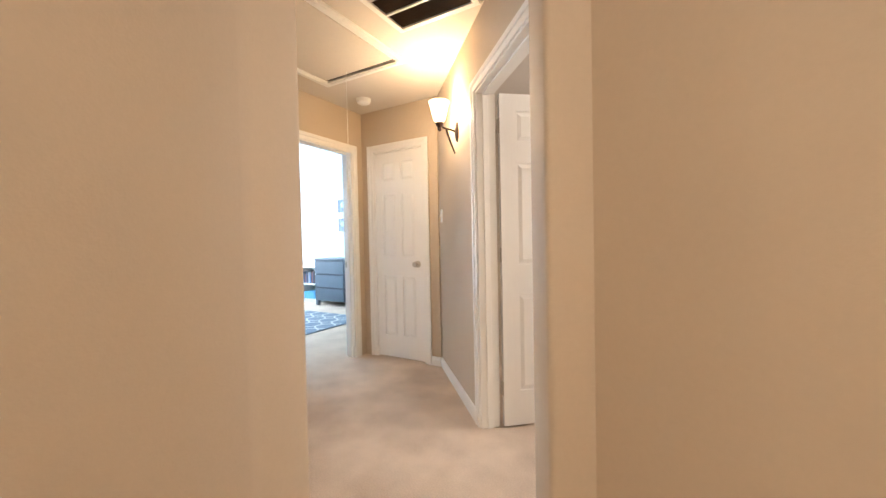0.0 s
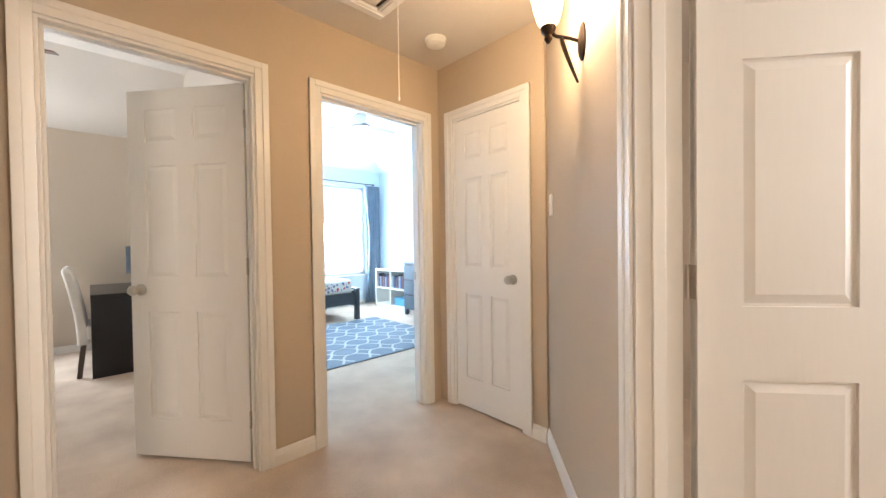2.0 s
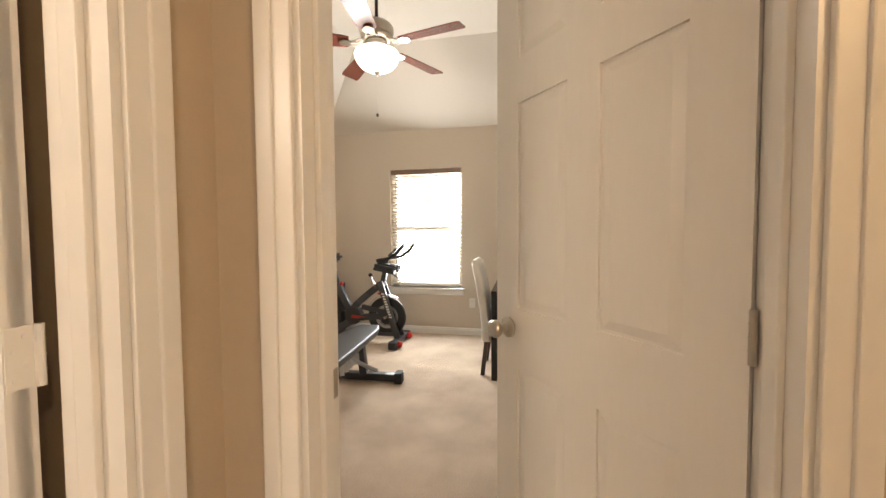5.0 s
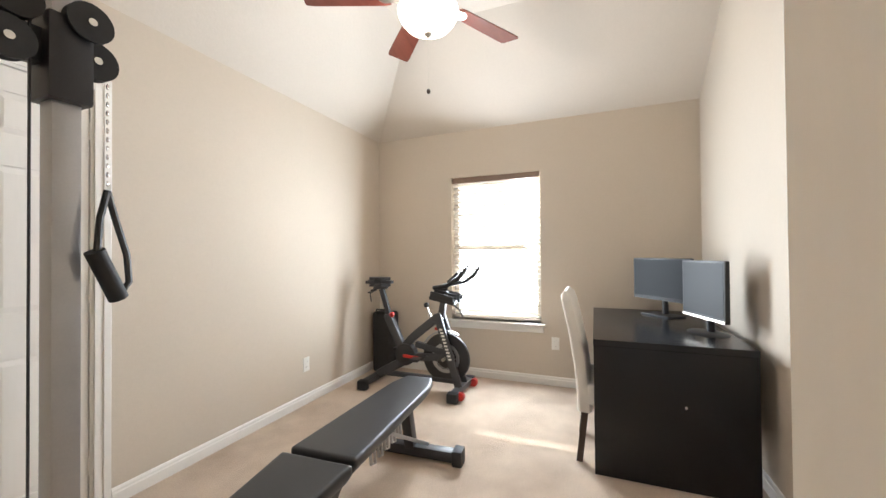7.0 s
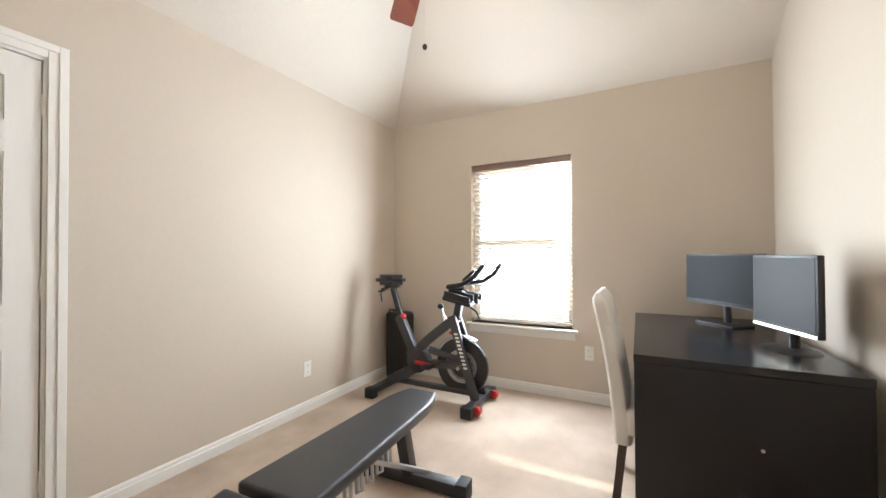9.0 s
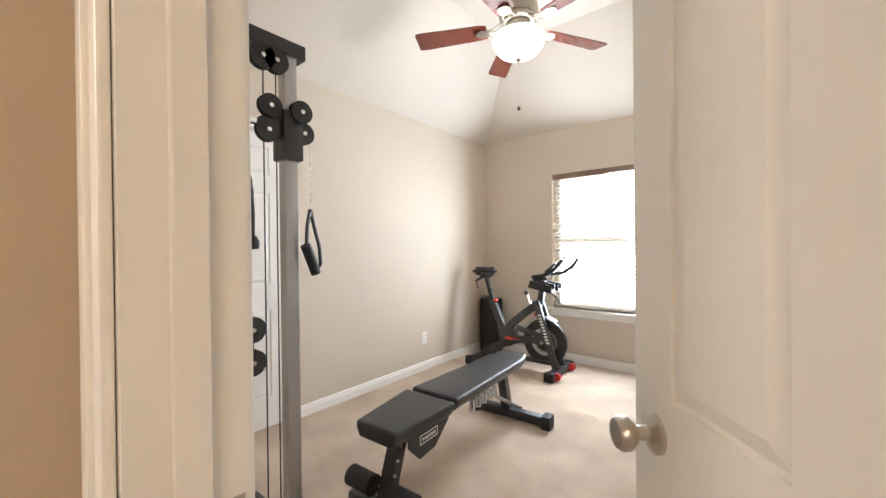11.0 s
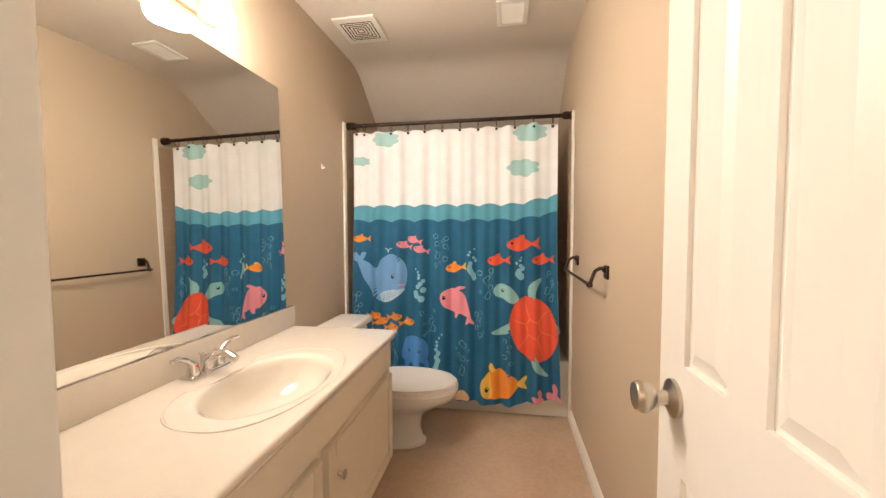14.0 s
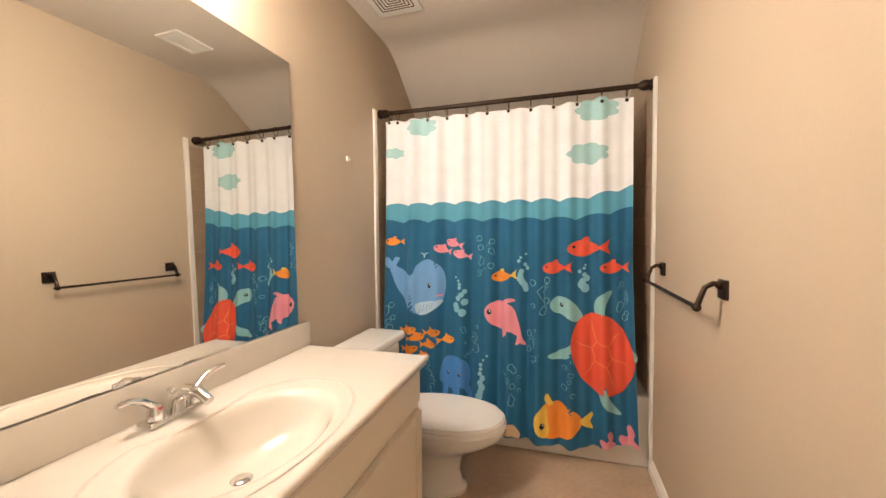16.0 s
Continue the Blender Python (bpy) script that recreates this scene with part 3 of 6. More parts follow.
def sconce():
    t = thing("wall_sconce", "bronze wall sconce with a lit frosted glass shade", "wall lamp", DIAG @ pose(0.735, 0, 0))
    bm = B()
    lathe(bm, [(0.038, 0), (0.038, 0.006), (0.030, 0.014), (0.012, 0.020), (0, 0.022)], pose(0, 0, 1.93, 90) @ Matrix.Diagonal((1, 1.9, 1, 1)))
    part("backplate", bm, BRONZE, t, "dark bronze oval backplate")
    bm = B()
    pts = []
    for k in range(17):
        f = k / 16
        pts.append((0, -0.02 - 0.025 * math.sin(f * math.pi) - 0.055 * f, 1.775 + 0.17 * math.sin(f * math.pi * 0.62)))
    tube(bm, pts, [0.005 + 0.004 * math.sin(math.pi * k / 16) for k in range(17)], 8)
    tube(bm, [(0, -0.01, 1.93), (0, -0.05, 1.945), (0, -0.10, 1.955), (0, -0.13, 1.975)], 0.007, 8)
    part("arm", bm, BRONZE, t, "curved dark bronze arm")
    bm = B()
    lathe(bm, [(0.006, 1.93), (0.016, 1.945), (0.014, 1.96), (0.026, 1.972), (0.030, 1.99), (0.0, 1.992)], pose(0, -0.13, 0))
    part("cup", bm, BRONZE, t)
    bm = B()
    lathe(bm, [(0.026, 1.992), (0.040, 2.01), (0.052, 2.05), (0.062, 2.10), (0.074, 2.135), (0.070, 2.135), (0.056, 2.095), (0.046, 2.05), (0.034, 2.013), (0.0, 1.996)], pose(0, -0.13, 0))
    shade = part("shade", bm, GLOW_WARM, t, "glowing frosted glass bell shade")
    shade.visible_shadow = False


sconce()


def wall_plate(name, label, category, m, outlet=False):
    t = thing(name, label, category, m)
    bm = B()
    box(bm, -0.035, 0.035, -0.006, 0, -0.058, 0.058, 0.003)
    part("plate", bm, WHITE, t)
    bm = B()
    if outlet:
        for z in (-0.024, 0.024):
            lathe(bm, [(0.017, 0), (0.017, 0.0015), (0, 0.0016)], pose(0, -0.006, z, 90), 16)
        part("sockets", bm, WHITE, t)
        for z in (-0.024, 0.024):
            for x in (-0.006, 0.006):
                bm = B()
                box(bm, x - 0.001, x + 0.001, -0.0082, -0.0074, z - 0.003, z + 0.005)
                part("slot", bm, DARK, t, smooth=False)
    else:
        box(bm, -0.005, 0.005, -0.015, -0.005, -0.010, 0.012, 0.002, pose(0, 0, 0, 12))
        part("toggle", bm, WHITE, t)


wall_plate("light_switch", "white toggle light switch on the diagonal wall", "light switch", DIAG @ pose(0.12, 0, 1.37))
wall_plate("power_outlet", "white power outlet under the gym window", "outlet", pose(GX0, 0.70, 0.39, 0, 0, 90), True)
wall_plate("power_outlet", "white power outlet low on the gym wall", "outlet", pose(-5.30, GY0, 0.325, 0, 0, 180), True)


# ---------- gym ----------
def gym_window():
    y0, y1, z0, z1 = -0.325, 0.575, 0.565, 2.015
    t = tagged(new("window_1"), "white vinyl sash window with cream blinds", "window", kind="structure")
    x = GX0
    bm = B()
    for a, b, c, d in ((y0, y0 + 0.05, z0, z1), (y1 - 0.05, y1, z0, z1), (y0 + 0.05, y1 - 0.05, z0, z0 + 0.05), (y0 + 0.05, y1 - 0.05, z1 - 0.05, z1), (y0 + 0.05, y1 - 0.05, 1.27, 1.32)):
        box(bm, x - 0.13, x - 0.09, a, b, c, d, 0.004)
    part("window_frame", bm, WHITE, t, smooth=False)
    for a, b in ((z0 + 0.05, 1.27), (1.32, z1 - 0.05)):
        bm = B()
        box(bm, x - 0.112, x - 0.108, y0 + 0.05, y1 - 0.05, a, b)
        part("pane", bm, glass, t, smooth=False).visible_shadow = False
    bm = B()
    box(bm, x - 0.10, x + 0.045, y0 - 0.04, y1 + 0.04, z0 - 0.022, z0, 0.006)
    part("window_sill", bm, TRIM, t)
    bm = B()
    box(bm, x + 0.0, x + 0.014, y0 - 0.02, y1 + 0.02, z0 - 0.085, z0 - 0.022, 0.004)
    part("apron", bm, TRIM, t)
    t = thing("window_blind", "lowered cream slatted blind with a brown valance in the gym window", "blind", pose(x - 0.045, (y0 + y1) / 2, z0))
    w = (y1 - y0) / 2 - 0.008
    bm = B()
    box(bm, -0.005, 0.040, -w, w, 1.395, 1.448, 0.004)
    part("valance", bm, BLIND_WOOD, t, "brown wooden valance", smooth=False)
    n = 31
    for k in range(n):
        z = 0.075 + k * 0.0432
        if k == 1:
            continue
        bm = B()
        box(bm, -0.024, 0.024, -w, w, -0.0014, 0.0014, m=pose(0, 0, z, 0, -20, 0))
        part("slat", bm, BLIND, t, smooth=False)
    bm = B()
    box(bm, -0.018, 0.018, -w, w, 0.030, 0.046, 0.004)
    part("bottom_rail", bm, BLIND, t, smooth=False)
    for y in (-0.28, 0.28):
        bm = B()
        tube(bm, [(0.022, y, 0.04), (0.022, y, 1.40)], 0.0012, 5)
        part("ladder_cord", bm, BLIND, t)


gym_window()


def ceiling_fan():
    t = thing("ceiling_fan", "nickel ceiling fan with cherry blades and a lit glass bowl", "ceiling fan", pose(-4.66, 0.235, 0))
    bm = B()
    lathe(bm, [(0.0, GC), (0.068, GC), (0.066, GC - 0.025), (0.045, GC - 0.055), (0.018, GC - 0.072), (0, GC - 0.072)])
    part("canopy", bm, NICKEL, t)
    bm = B()
    rod(bm, (0, 0, GC - 0.07), (0, 0, 2.77), 0.0125)
    part("downrod", bm, BRONZE, t)
    bm = B()
    lathe(bm, [(0.02, 2.80), (0.05, 2.79), (0.095, 2.765), (0.122, 2.74), (0.126, 2.70), (0.112, 2.675), (0.118, 2.665), (0.105, 2.645), (0.085, 2.635), (0.0, 2.632)], n=36)
    part("motor", bm, NICKEL, t, "polished nickel motor housing")
    bm = B()
    lathe(bm, [(0.0, 2.634), (0.075, 2.633), (0.088, 2.615), (0.080, 2.59), (0.060, 2.575), (0.062, 2.560), (0.0, 2.558)], n=32)
    part("switch_housing", bm, NICKEL, t)
    bm = B()
    lathe(bm, [(0.05, 2.562), (0.135, 2.560), (0.158, 2.553), (0.164, 2.540), (0.160, 2.518), (0.146, 2.488), (0.118, 2.455), (0.070, 2.430), (0.025, 2.420), (0.0, 2.419)], n=40)
    part("bowl", bm, GLOW_WHITE, t, "glowing frosted glass bowl").visible_shadow = False
    bm = B()
    lathe(bm, [(0.0, 2.424), (0.022, 2.422), (0.023, 2.412), (0.010, 2.404), (0.007, 2.394), (0, 2.39)])
    part("finial", bm, NICKEL, t)
    bm = B()
    for k in range(38):
        ball(bm, (0.004, 0, 2.388 - k * 0.0072), 0.0018, u=6, v=4)
    part("pull_chain", bm, NICKEL, t)
    bm = B()
    ball(bm, (0.004, 0, 2.105), 0.011, (1, 1, 1.25), 12, 8)
    part("chain_fob", bm, WALNUT, t)
    for k in range(5):
        a = 72 * k + 7.0
        m = pose(0, 0, 2.612, 0, 0, a)
        bm = B()
        for q in (-1, 1):
            tube(bm, [(0.085, q * 0.010, 0.040), (0.115, q * 0.034, 0.020), (0.150, q * 0.040, -0.004), (0.185, q * 0.026, -0.006), (0.205, q * 0.012, -0.006)], 0.006, 7)
        tube(bm, [(0.085, 0, 0.036), (0.14, 0, 0.004), (0.20, 0, -0.006)], 0.005, 7)
        slab(bm, [(0.185, -0.030), (0.235, -0.040), (0.262, -0.022), (0.270, 0.0), (0.262, 0.022), (0.235, 0.040), (0.185, 0.030)], "z", -0.010, 0.007)
        bmesh.ops.transform(bm, matrix=m, verts=bm.verts)
        part("blade_arm", bm, NICKEL, t, "scrolled nickel blade arm")
        bm = B()
        out = [(0.20, -0.052), (0.24, -0.060), (0.62, -0.074), (0.660, -0.070), (0.668, -0.060), (0.668, 0.060), (0.660, 0.070), (0.62, 0.074), (0.24, 0.060), (0.20, 0.052)]
        slab(bm, out, "z", 0.0, 0.007)
        bmesh.ops.transform(bm, matrix=m @ pose(0, 0, 0.002, 12, 0, 0), verts=bm.verts)
        part("blade", bm, CHERRY, t, "glossy cherry-stained blade", smooth=False)


ceiling_fan()
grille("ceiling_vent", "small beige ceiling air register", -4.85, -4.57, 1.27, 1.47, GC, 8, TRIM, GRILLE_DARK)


def desk():
    t = thing("desk", "black-brown laminate desk against the gym wall", "desk", pose(-5.745, 1.41, 0))
    w, d = 0.65, 0.377
    bm = B()
    box(bm, -w, w, -d, d, 0.715, 0.75, 0.003)
    part("top", bm, DESK, t, smooth=False)
    for s in (-1, 1):
        bm = B()
        box(bm, s * w - s * 0.035, s * w - s * 0.001, -d + 0.002, d - 0.002, 0.0, 0.714, 0.002)
        part("side_panel", bm, DESK, t, smooth=False)
    bm = B()
    box(bm, -w + 0.036, w - 0.036, d - 0.05, d - 0.03, 0.25, 0.714)
    part("modesty_panel", bm, DESK, t, smooth=False)
    bm = B()
    box(bm, -w + 0.036, w - 0.036, -d + 0.02, -d + 0.045, 0.655, 0.714, 0.002)
    part("apron", bm, DESK, t, smooth=False)
    bm = B()
    lathe(bm, [(0.007, 0), (0.007, 0.0015), (0, 0.002)], pose(w - 0.001, 0.065, 0.43, 0, 90), 12)
    part("cam_cap", bm, NICKEL, t, "small metal bolt cap")


desk()


def dining_chair():
    t = thing("upholstered_chair", "white upholstered parsons chair pushed under the desk", "chair", pose(-5.405, 0.995, 0))
    bm = B()
    n, rows = 9, 26
    pts = {}
    for i in range(rows):
        f = i / (rows - 1)
        z = 0.30 + 0.70 * f
        y = -0.012 - 0.105 * f ** 1.7
        half = 0.225 - 0.012 * f
        thick = 0.044 * (1 - 0.12 * f)
        if f > 0.92:
            thick *= math.sqrt(max(0.06, 1 - ((f - 0.92) / 0.083) ** 2))
            half -= 0.03 * ((f - 0.92) / 0.08) ** 2
        for j in range(2 * n):
            a = 2 * math.pi * j / (2 * n)
            cx, cy = math.cos(a), math.sin(a)
            pts[i, j] = bm.verts.new((half * math.copysign(abs(cx) ** 0.25, cx), y + thick * math.copysign(abs(cy) ** 0.5, cy), z))
    for i in range(rows - 1):
        for j in range(2 * n):
            bm.faces.new((pts[i, j], pts[i, (j + 1) % (2 * n)], pts[i + 1, (j + 1) % (2 * n)], pts[i + 1, j]))
    bm.faces.new([pts[rows - 1, j] for j in range(2 * n)])
    bm.faces.new([pts[0, j] for j in reversed(range(2 * n))])
    part("backrest", bm, LINEN, t, "tall curved white upholstered back")
    bm = B()
    box(bm, -0.225, 0.225, 0.0, 0.43, 0.34, 0.47, 0.03, segments=4)
    part("seat", bm, LINEN, t)
    for x in (-0.19, 0.19):
        for y0, y1 in ((-0.005, -0.045), (0.38, 0.39)):
            bm = B()
            v = bar(bm, (x, y1, 0), (x, y0, 0.345), 0.036, 0.036, 0.003, up=(0, 1, 0))
            part("leg", bm, WALNUT, t, "tapered dark wooden leg", smooth=False)


dining_chair()


def monitor(label, a, b, zb, zt, foot):
    a, b = Vector(a), Vector(b)
    mid = (a + b) / 2
    w = (b - a).length / 2
    t = thing("monitor", label, "monitor", pose(mid.x, mid.y, 0.75, 0, 0, math.degrees(math.atan2(b.y - a.y, b.x - a.x))), "monitors on the desk")
    lo, hi = zb - 0.75, zt - 0.75
    bm = B()
    box(bm, -w, w, 0.0, 0.028, lo, hi, 0.006)
    box(bm, -w * 0.6, w * 0.6, 0.028, 0.050, lo + 0.06, hi - 0.06, 0.010)
    part("casing", bm, BLACK, t)
    bm = B()
    box(bm, -w + 0.012, w - 0.012, -0.0015, 0.0005, lo + 0.028, hi - 0.012)
    part("screen", bm, SCREEN, t, "dark switched-off screen", smooth=False)
    bm = B()
    box(bm, -w + 0.004, w - 0.004, -0.003, 0.0, lo + 0.002, lo + (0.016 if foot else 0.008), 0.001)
    part("chin", bm, NICKEL if foot else BLACK, t, smooth=False)
    bm = B()
    rod(bm, (0, 0.05, 0.01), (0, 0.04, lo + 0.12), 0.022, 0.018)
    part("neck", bm, BLACK, t)
    bm = B()
    if foot:
        lathe(bm, [(0.0, 0.012), (0.05, 0.011), (0.11, 0.006), (0.12, 0.0), (0, 0)], pose(0, 0.03, 0) @ Matrix.Diagonal((1.1, 0.8, 1, 1)))
    else:
        box(bm, -0.13, 0.13, -0.06, 0.10, 0, 0.012, 0.004)
    part("foot", bm, BLACK, t)


monitor("black flat monitor, off, turned toward the chair", (-6.30, 1.345), (-5.88, 1.665), 0.865, 1.187, False)
monitor("black flat monitor with silver lower edge, off", (-5.665, 1.572), (-5.29, 1.700), 0.835, 1.182, True)


def spin_bike():
    t = thing("exercise_bike", "dark graphite spin bike with a black flywheel, by the window", "exercise bike", pose(-5.97, 0, 0))
    bm = B()
    bar(bm, (-0.23, -0.93, 0.055), (0.23, -0.93, 0.055), 0.07, 0.05, 0.008)
    part("rear_stabilizer", bm, STEEL_DARK, t)
    bm = B()
    bar(bm, (-0.22, -0.055, 0.055), (0.22, -0.055, 0.055), 0.07, 0.05, 0.008)
    part("front_stabilizer", bm, STEEL_DARK, t)
    for x in (-0.23, 0.23):
        for y in (-0.93, -0.055):
            bm = B()
            box(bm, x - 0.035, x + 0.035, y - 0.045, y + 0.045, 0.0, 0.085, 0.012)
            part("end_cap", bm, RUBBER, t, "black rubber foot")
        bm = B()
        rod(bm, (x * 0.80 - 0.018, 0.0, 0.045), (x * 0.80 + 0.018, 0.0, 0.045), 0.034, n=18)
        part("transport_wheel", bm, RED, t, "red transport wheel")
    bm = B()
    bar(bm, (0, -0.90, 0.08), (0, -0.56, 0.27), 0.06, 0.085, 0.01)
    bar(bm, (0, -0.80, 0.10), (0, -0.08, 0.10), 0.05, 0.04, 0.008)
    bar(bm, (0, -0.60, 0.27), (0, -0.20, 0.31), 0.055, 0.07, 0.01)
    tubepts = [(0, -0.62, 0.36), (0, -0.53, 0.46), (0, -0.42, 0.55), (0, -0.32, 0.625), (0, -0.24, 0.68)]
    for p, q in zip(tubepts, tubepts[1:]):
        bar(bm, p, q, 0.055, 0.075, 0.008)
    bar(bm, (0, -0.50, 0.40), (0, -0.16, 0.34), 0.05, 0.055, 0.008)
    part("frame", bm, STEEL_DARK, t)
    bm = B()
    bar(bm, (0, -0.62, 0.30), (0, -0.80, 0.66), 0.06, 0.08, 0.01)
    part("seat_tube", bm, STEEL_DARK, t)
    bm = B()
    bar(bm, (0, -0.77, 0.60), (0, -0.865, 0.90), 0.035, 0.05, 0.006)
    bar(bm, (0, -0.95, 0.905), (0, -0.80, 0.915), 0.035, 0.025, 0.004)
    part("seat_post", bm, BLACK, t)
    bm = B()
    out = [(-1.0, 0.0), (-0.995, 0.075), (-0.95, 0.095), (-0.90, 0.070), (-0.84, 0.035), (-0.75, 0.022), (-0.735, 0.0)]
    pts = out + [(y, -x) for y, x in reversed(out[1:-1])]
    slab(bm, [(x * 1.1, y) for y, x in pts], "z", 0.925, 0.088)
    bmesh.ops.bevel(bm, geom=[e for e in bm.edges if abs(e.verts[0].co.z - e.verts[1].co.z) < 1e-4], offset=0.030, segments=4, affect="EDGES")
    part("saddle", bm, VINYL_BLACK, t, "padded black saddle")
    bm = B()
    tube(bm, [(0.0, -0.93, 0.895), (0.03, -0.965, 0.885), (0.035, -0.975, 0.84), (0.03, -0.965, 0.775)], 0.006, 8)
    rod(bm, (-0.03, -0.95, 0.885), (0.05, -0.95, 0.885), 0.012, n=10)
    rod(bm, (-0.03, -0.985, 0.865), (0.05, -0.985, 0.865), 0.008, n=10)
    part("seat_lever", bm, BLACK, t)
    bm = B()
    rod(bm, (0.02, -0.745, 0.645), (0.05, -0.725, 0.665), 0.012, n=10)
    ball(bm, (0.055, -0.722, 0.668), 0.024, u=12, v=8)
    part("adjust_knob", bm, RED, t, "red adjusting knob")
    bm = B()
    rod(bm, (0, -0.345, 0.62), (0, -0.385, 0.745), 0.010, n=10)
    lathe(bm, [(0.018, 0.0), (0.020, 0.02), (0.012, 0.05), (0, 0.05)], pose(0, -0.355, 0.65, 17), 14)
    lever = part("resistance_lever", bm, CHROME, t, "chrome resistance lever")
    bm = B()
    ball(bm, (0, -0.392, 0.765), 0.026, (1, 1, 0.9), 14, 10)
    part("lever_cap", bm, RUBBER, lever, "black lever cap")
    bm = B()
    box(bm, -0.032, 0.032, -0.30, -0.24, 0.545, 0.57, 0.006)
    part("brake_pad", bm, RED, t, "red brake pad housing")
    # flywheel
    hub = (0, -0.20, 0.30)
    bm = B()
    lathe(bm, [(0.02, -0.020), (0.16, -0.014), (0.215, -0.016), (0.222, -0.010), (0.222, 0.010), (0.215, 0.016), (0.16, 0.014), (0.02, 0.020)], pose(*hub, 0, 90), 40)
    wheel = part("flywheel", bm, BLACK, t, "heavy black flywheel")
    bm = B()
    for r, w in ((0.088, 0.004), (0.128, 0.004)):
        lathe(bm, [(r, 0.0165), (r, 0.0195), (r + w, 0.0192), (r + w, 0.0160)], pose(*hub, 0, 90), 40)
    for k in range(12):
        if k % 6 != 5:
            box(bm, -0.013, 0.013, 0.098, 0.120, 0.0160, 0.0192, m=pose(*hub, 0, 90) @ pose(0, 0, 0, 0, 0, k * 30))
    part("ring_print", bm, STEEL_GREY, wheel, "pale printed rings")
    bm = B()
    rod(bm, (-0.085, -0.20, 0.30), (0.085, -0.20, 0.30), 0.014)
    part("axle", bm, NICKEL, t)
    for s in (-1, 1):
        bm = B()
        bar(bm, (s * 0.045, -0.27, 0.70), (s * 0.075, -0.055, 0.075), 0.032, 0.07, 0.008, up=(0, 1, 0))
        fork = part("fork", bm, STEEL_DARK, t)
        if s > 0:
            bm = B()
            for k in range(10):
                f = 0.22 + k * 0.045
                c = Vector((0.045, -0.27, 0.70)).lerp(Vector((0.075, -0.055, 0.075)), f)
                box(bm, c.x + 0.0165, c.x + 0.0180, c.y - 0.016, c.y + 0.016, c.z - 0.008, c.z + 0.008)
            part("lettering", bm, WHITE, fork, "pale vertical lettering on the fork", smooth=False)
    bm = B()
    for k in range(10):
        a = math.radians(60 + k * 9)
        b = math.radians(60 + (k + 1) * 9)
        bar(bm, (0, hub[1] + 0.24 * math.cos(a), hub[2] + 0.24 * math.sin(a)), (0, hub[1] + 0.24 * math.cos(b), hub[2] + 0.24 * math.sin(b)), 0.05, 0.012, 0.002)
    part("guard", bm, STEEL_GREY, t, "silver flywheel guard")
    # crank
    bm = B()
    lathe(bm, [(0.0, -0.05), (0.085, -0.05), (0.10, -0.04), (0.10, 0.04), (0.085, 0.05), (0, 0.05)], pose(0, -0.60, 0.30, 0, 90), 30)
    part("crank_cover", bm, BLACK, t)
    for s in (-1, 1):
        bm = B()
        bar(bm, (s * 0.07, -0.60, 0.30), (s * 0.07, -0.60 + s * 0.15, 0.30 - s * 0.01), 0.016, 0.028, 0.004)
        part("crank_arm", bm, RED if s > 0 else BLACK, t)
        bm = B()
        c = (s * 0.12, -0.60 + s * 0.15, 0.30 - s * 0.01)
        box(bm, c[0] - 0.045, c[0] + 0.045, c[1] - 0.04, c[1] + 0.04, c[2] - 0.012, c[2] + 0.012, 0.005)
        tube(bm, [(c[0] - 0.035, c[1] + 0.03, c[2]), (c[0] - 0.03, c[1] + 0.10, c[2] + 0.03), (c[0], c[1] + 0.11, c[2] + 0.055), (c[0] + 0.03, c[1] + 0.10, c[2] + 0.03), (c[0] + 0.035, c[1] + 0.03, c[2])], 0.006, 6)
        part("pedal", bm, BLACK, t, "black pedal with toe cage")
    # handlebars
    bm = B()
    bar(bm, (0, -0.25, 0.66), (0, -0.20, 0.90), 0.045, 0.055, 0.006, up=(0, 1, 0))
    part("handlebar_post", bm, STEEL_DARK, t)
    for q in (-1, 1):
        bm = B()
        box(bm, -0.045, 0.045, -0.13, 0.11, -0.035, 0.0, 0.012, pose(q * 0.085, -0.18, 0.845, -12, q * 8))
        box(bm, -0.045, -0.035, -0.12, 0.10, -0.005, 0.045, 0.004, pose(q * 0.085, -0.18, 0.845, -12, q * 8))
        box(bm, 0.035, 0.045, -0.12, 0.10, -0.005, 0.045, 0.004, pose(q * 0.085, -0.18, 0.845, -12, q * 8))
        part("dumbbell_cradle", bm, BLACK, t, "black open dumbbell cradle")
    bm = B()
    tube(bm, [(0.05, -0.14, 0.80), (0.06, -0.05, 0.75), (0.06, -0.02, 0.69)], 0.007, 8)
    part("brake_cable", bm, RUBBER, t)
    for s in (-1, 1):
        bm = B()
        tube(bm, [(0, -0.20, 0.92), (s * 0.10, -0.27, 0.935), (s * 0.20, -0.22, 0.945), (s * 0.225, -0.10, 0.965), (s * 0.215, 0.0, 1.03), (s * 0.19, 0.06, 1.11)], [0.02, 0.02, 0.019, 0.018, 0.018, 0.016], 10)
        part("handlebar", bm, RUBBER, t, "curved black grip")
    bm = B()
    box(bm, -0.13, 0.13, -0.012, 0.012, -0.02, 0.11, 0.008, pose(0, -0.12, 1.0, -50))
    part("console", bm, BLACK, t, "tilted black console")
    bm = B()
    box(bm, -0.09, 0.09, -0.006, 0.006, 0.0, 0.17, 0.004, pose(0, -0.08, 1.02, -48))
    part("tablet_rack", bm, BLACK, t)


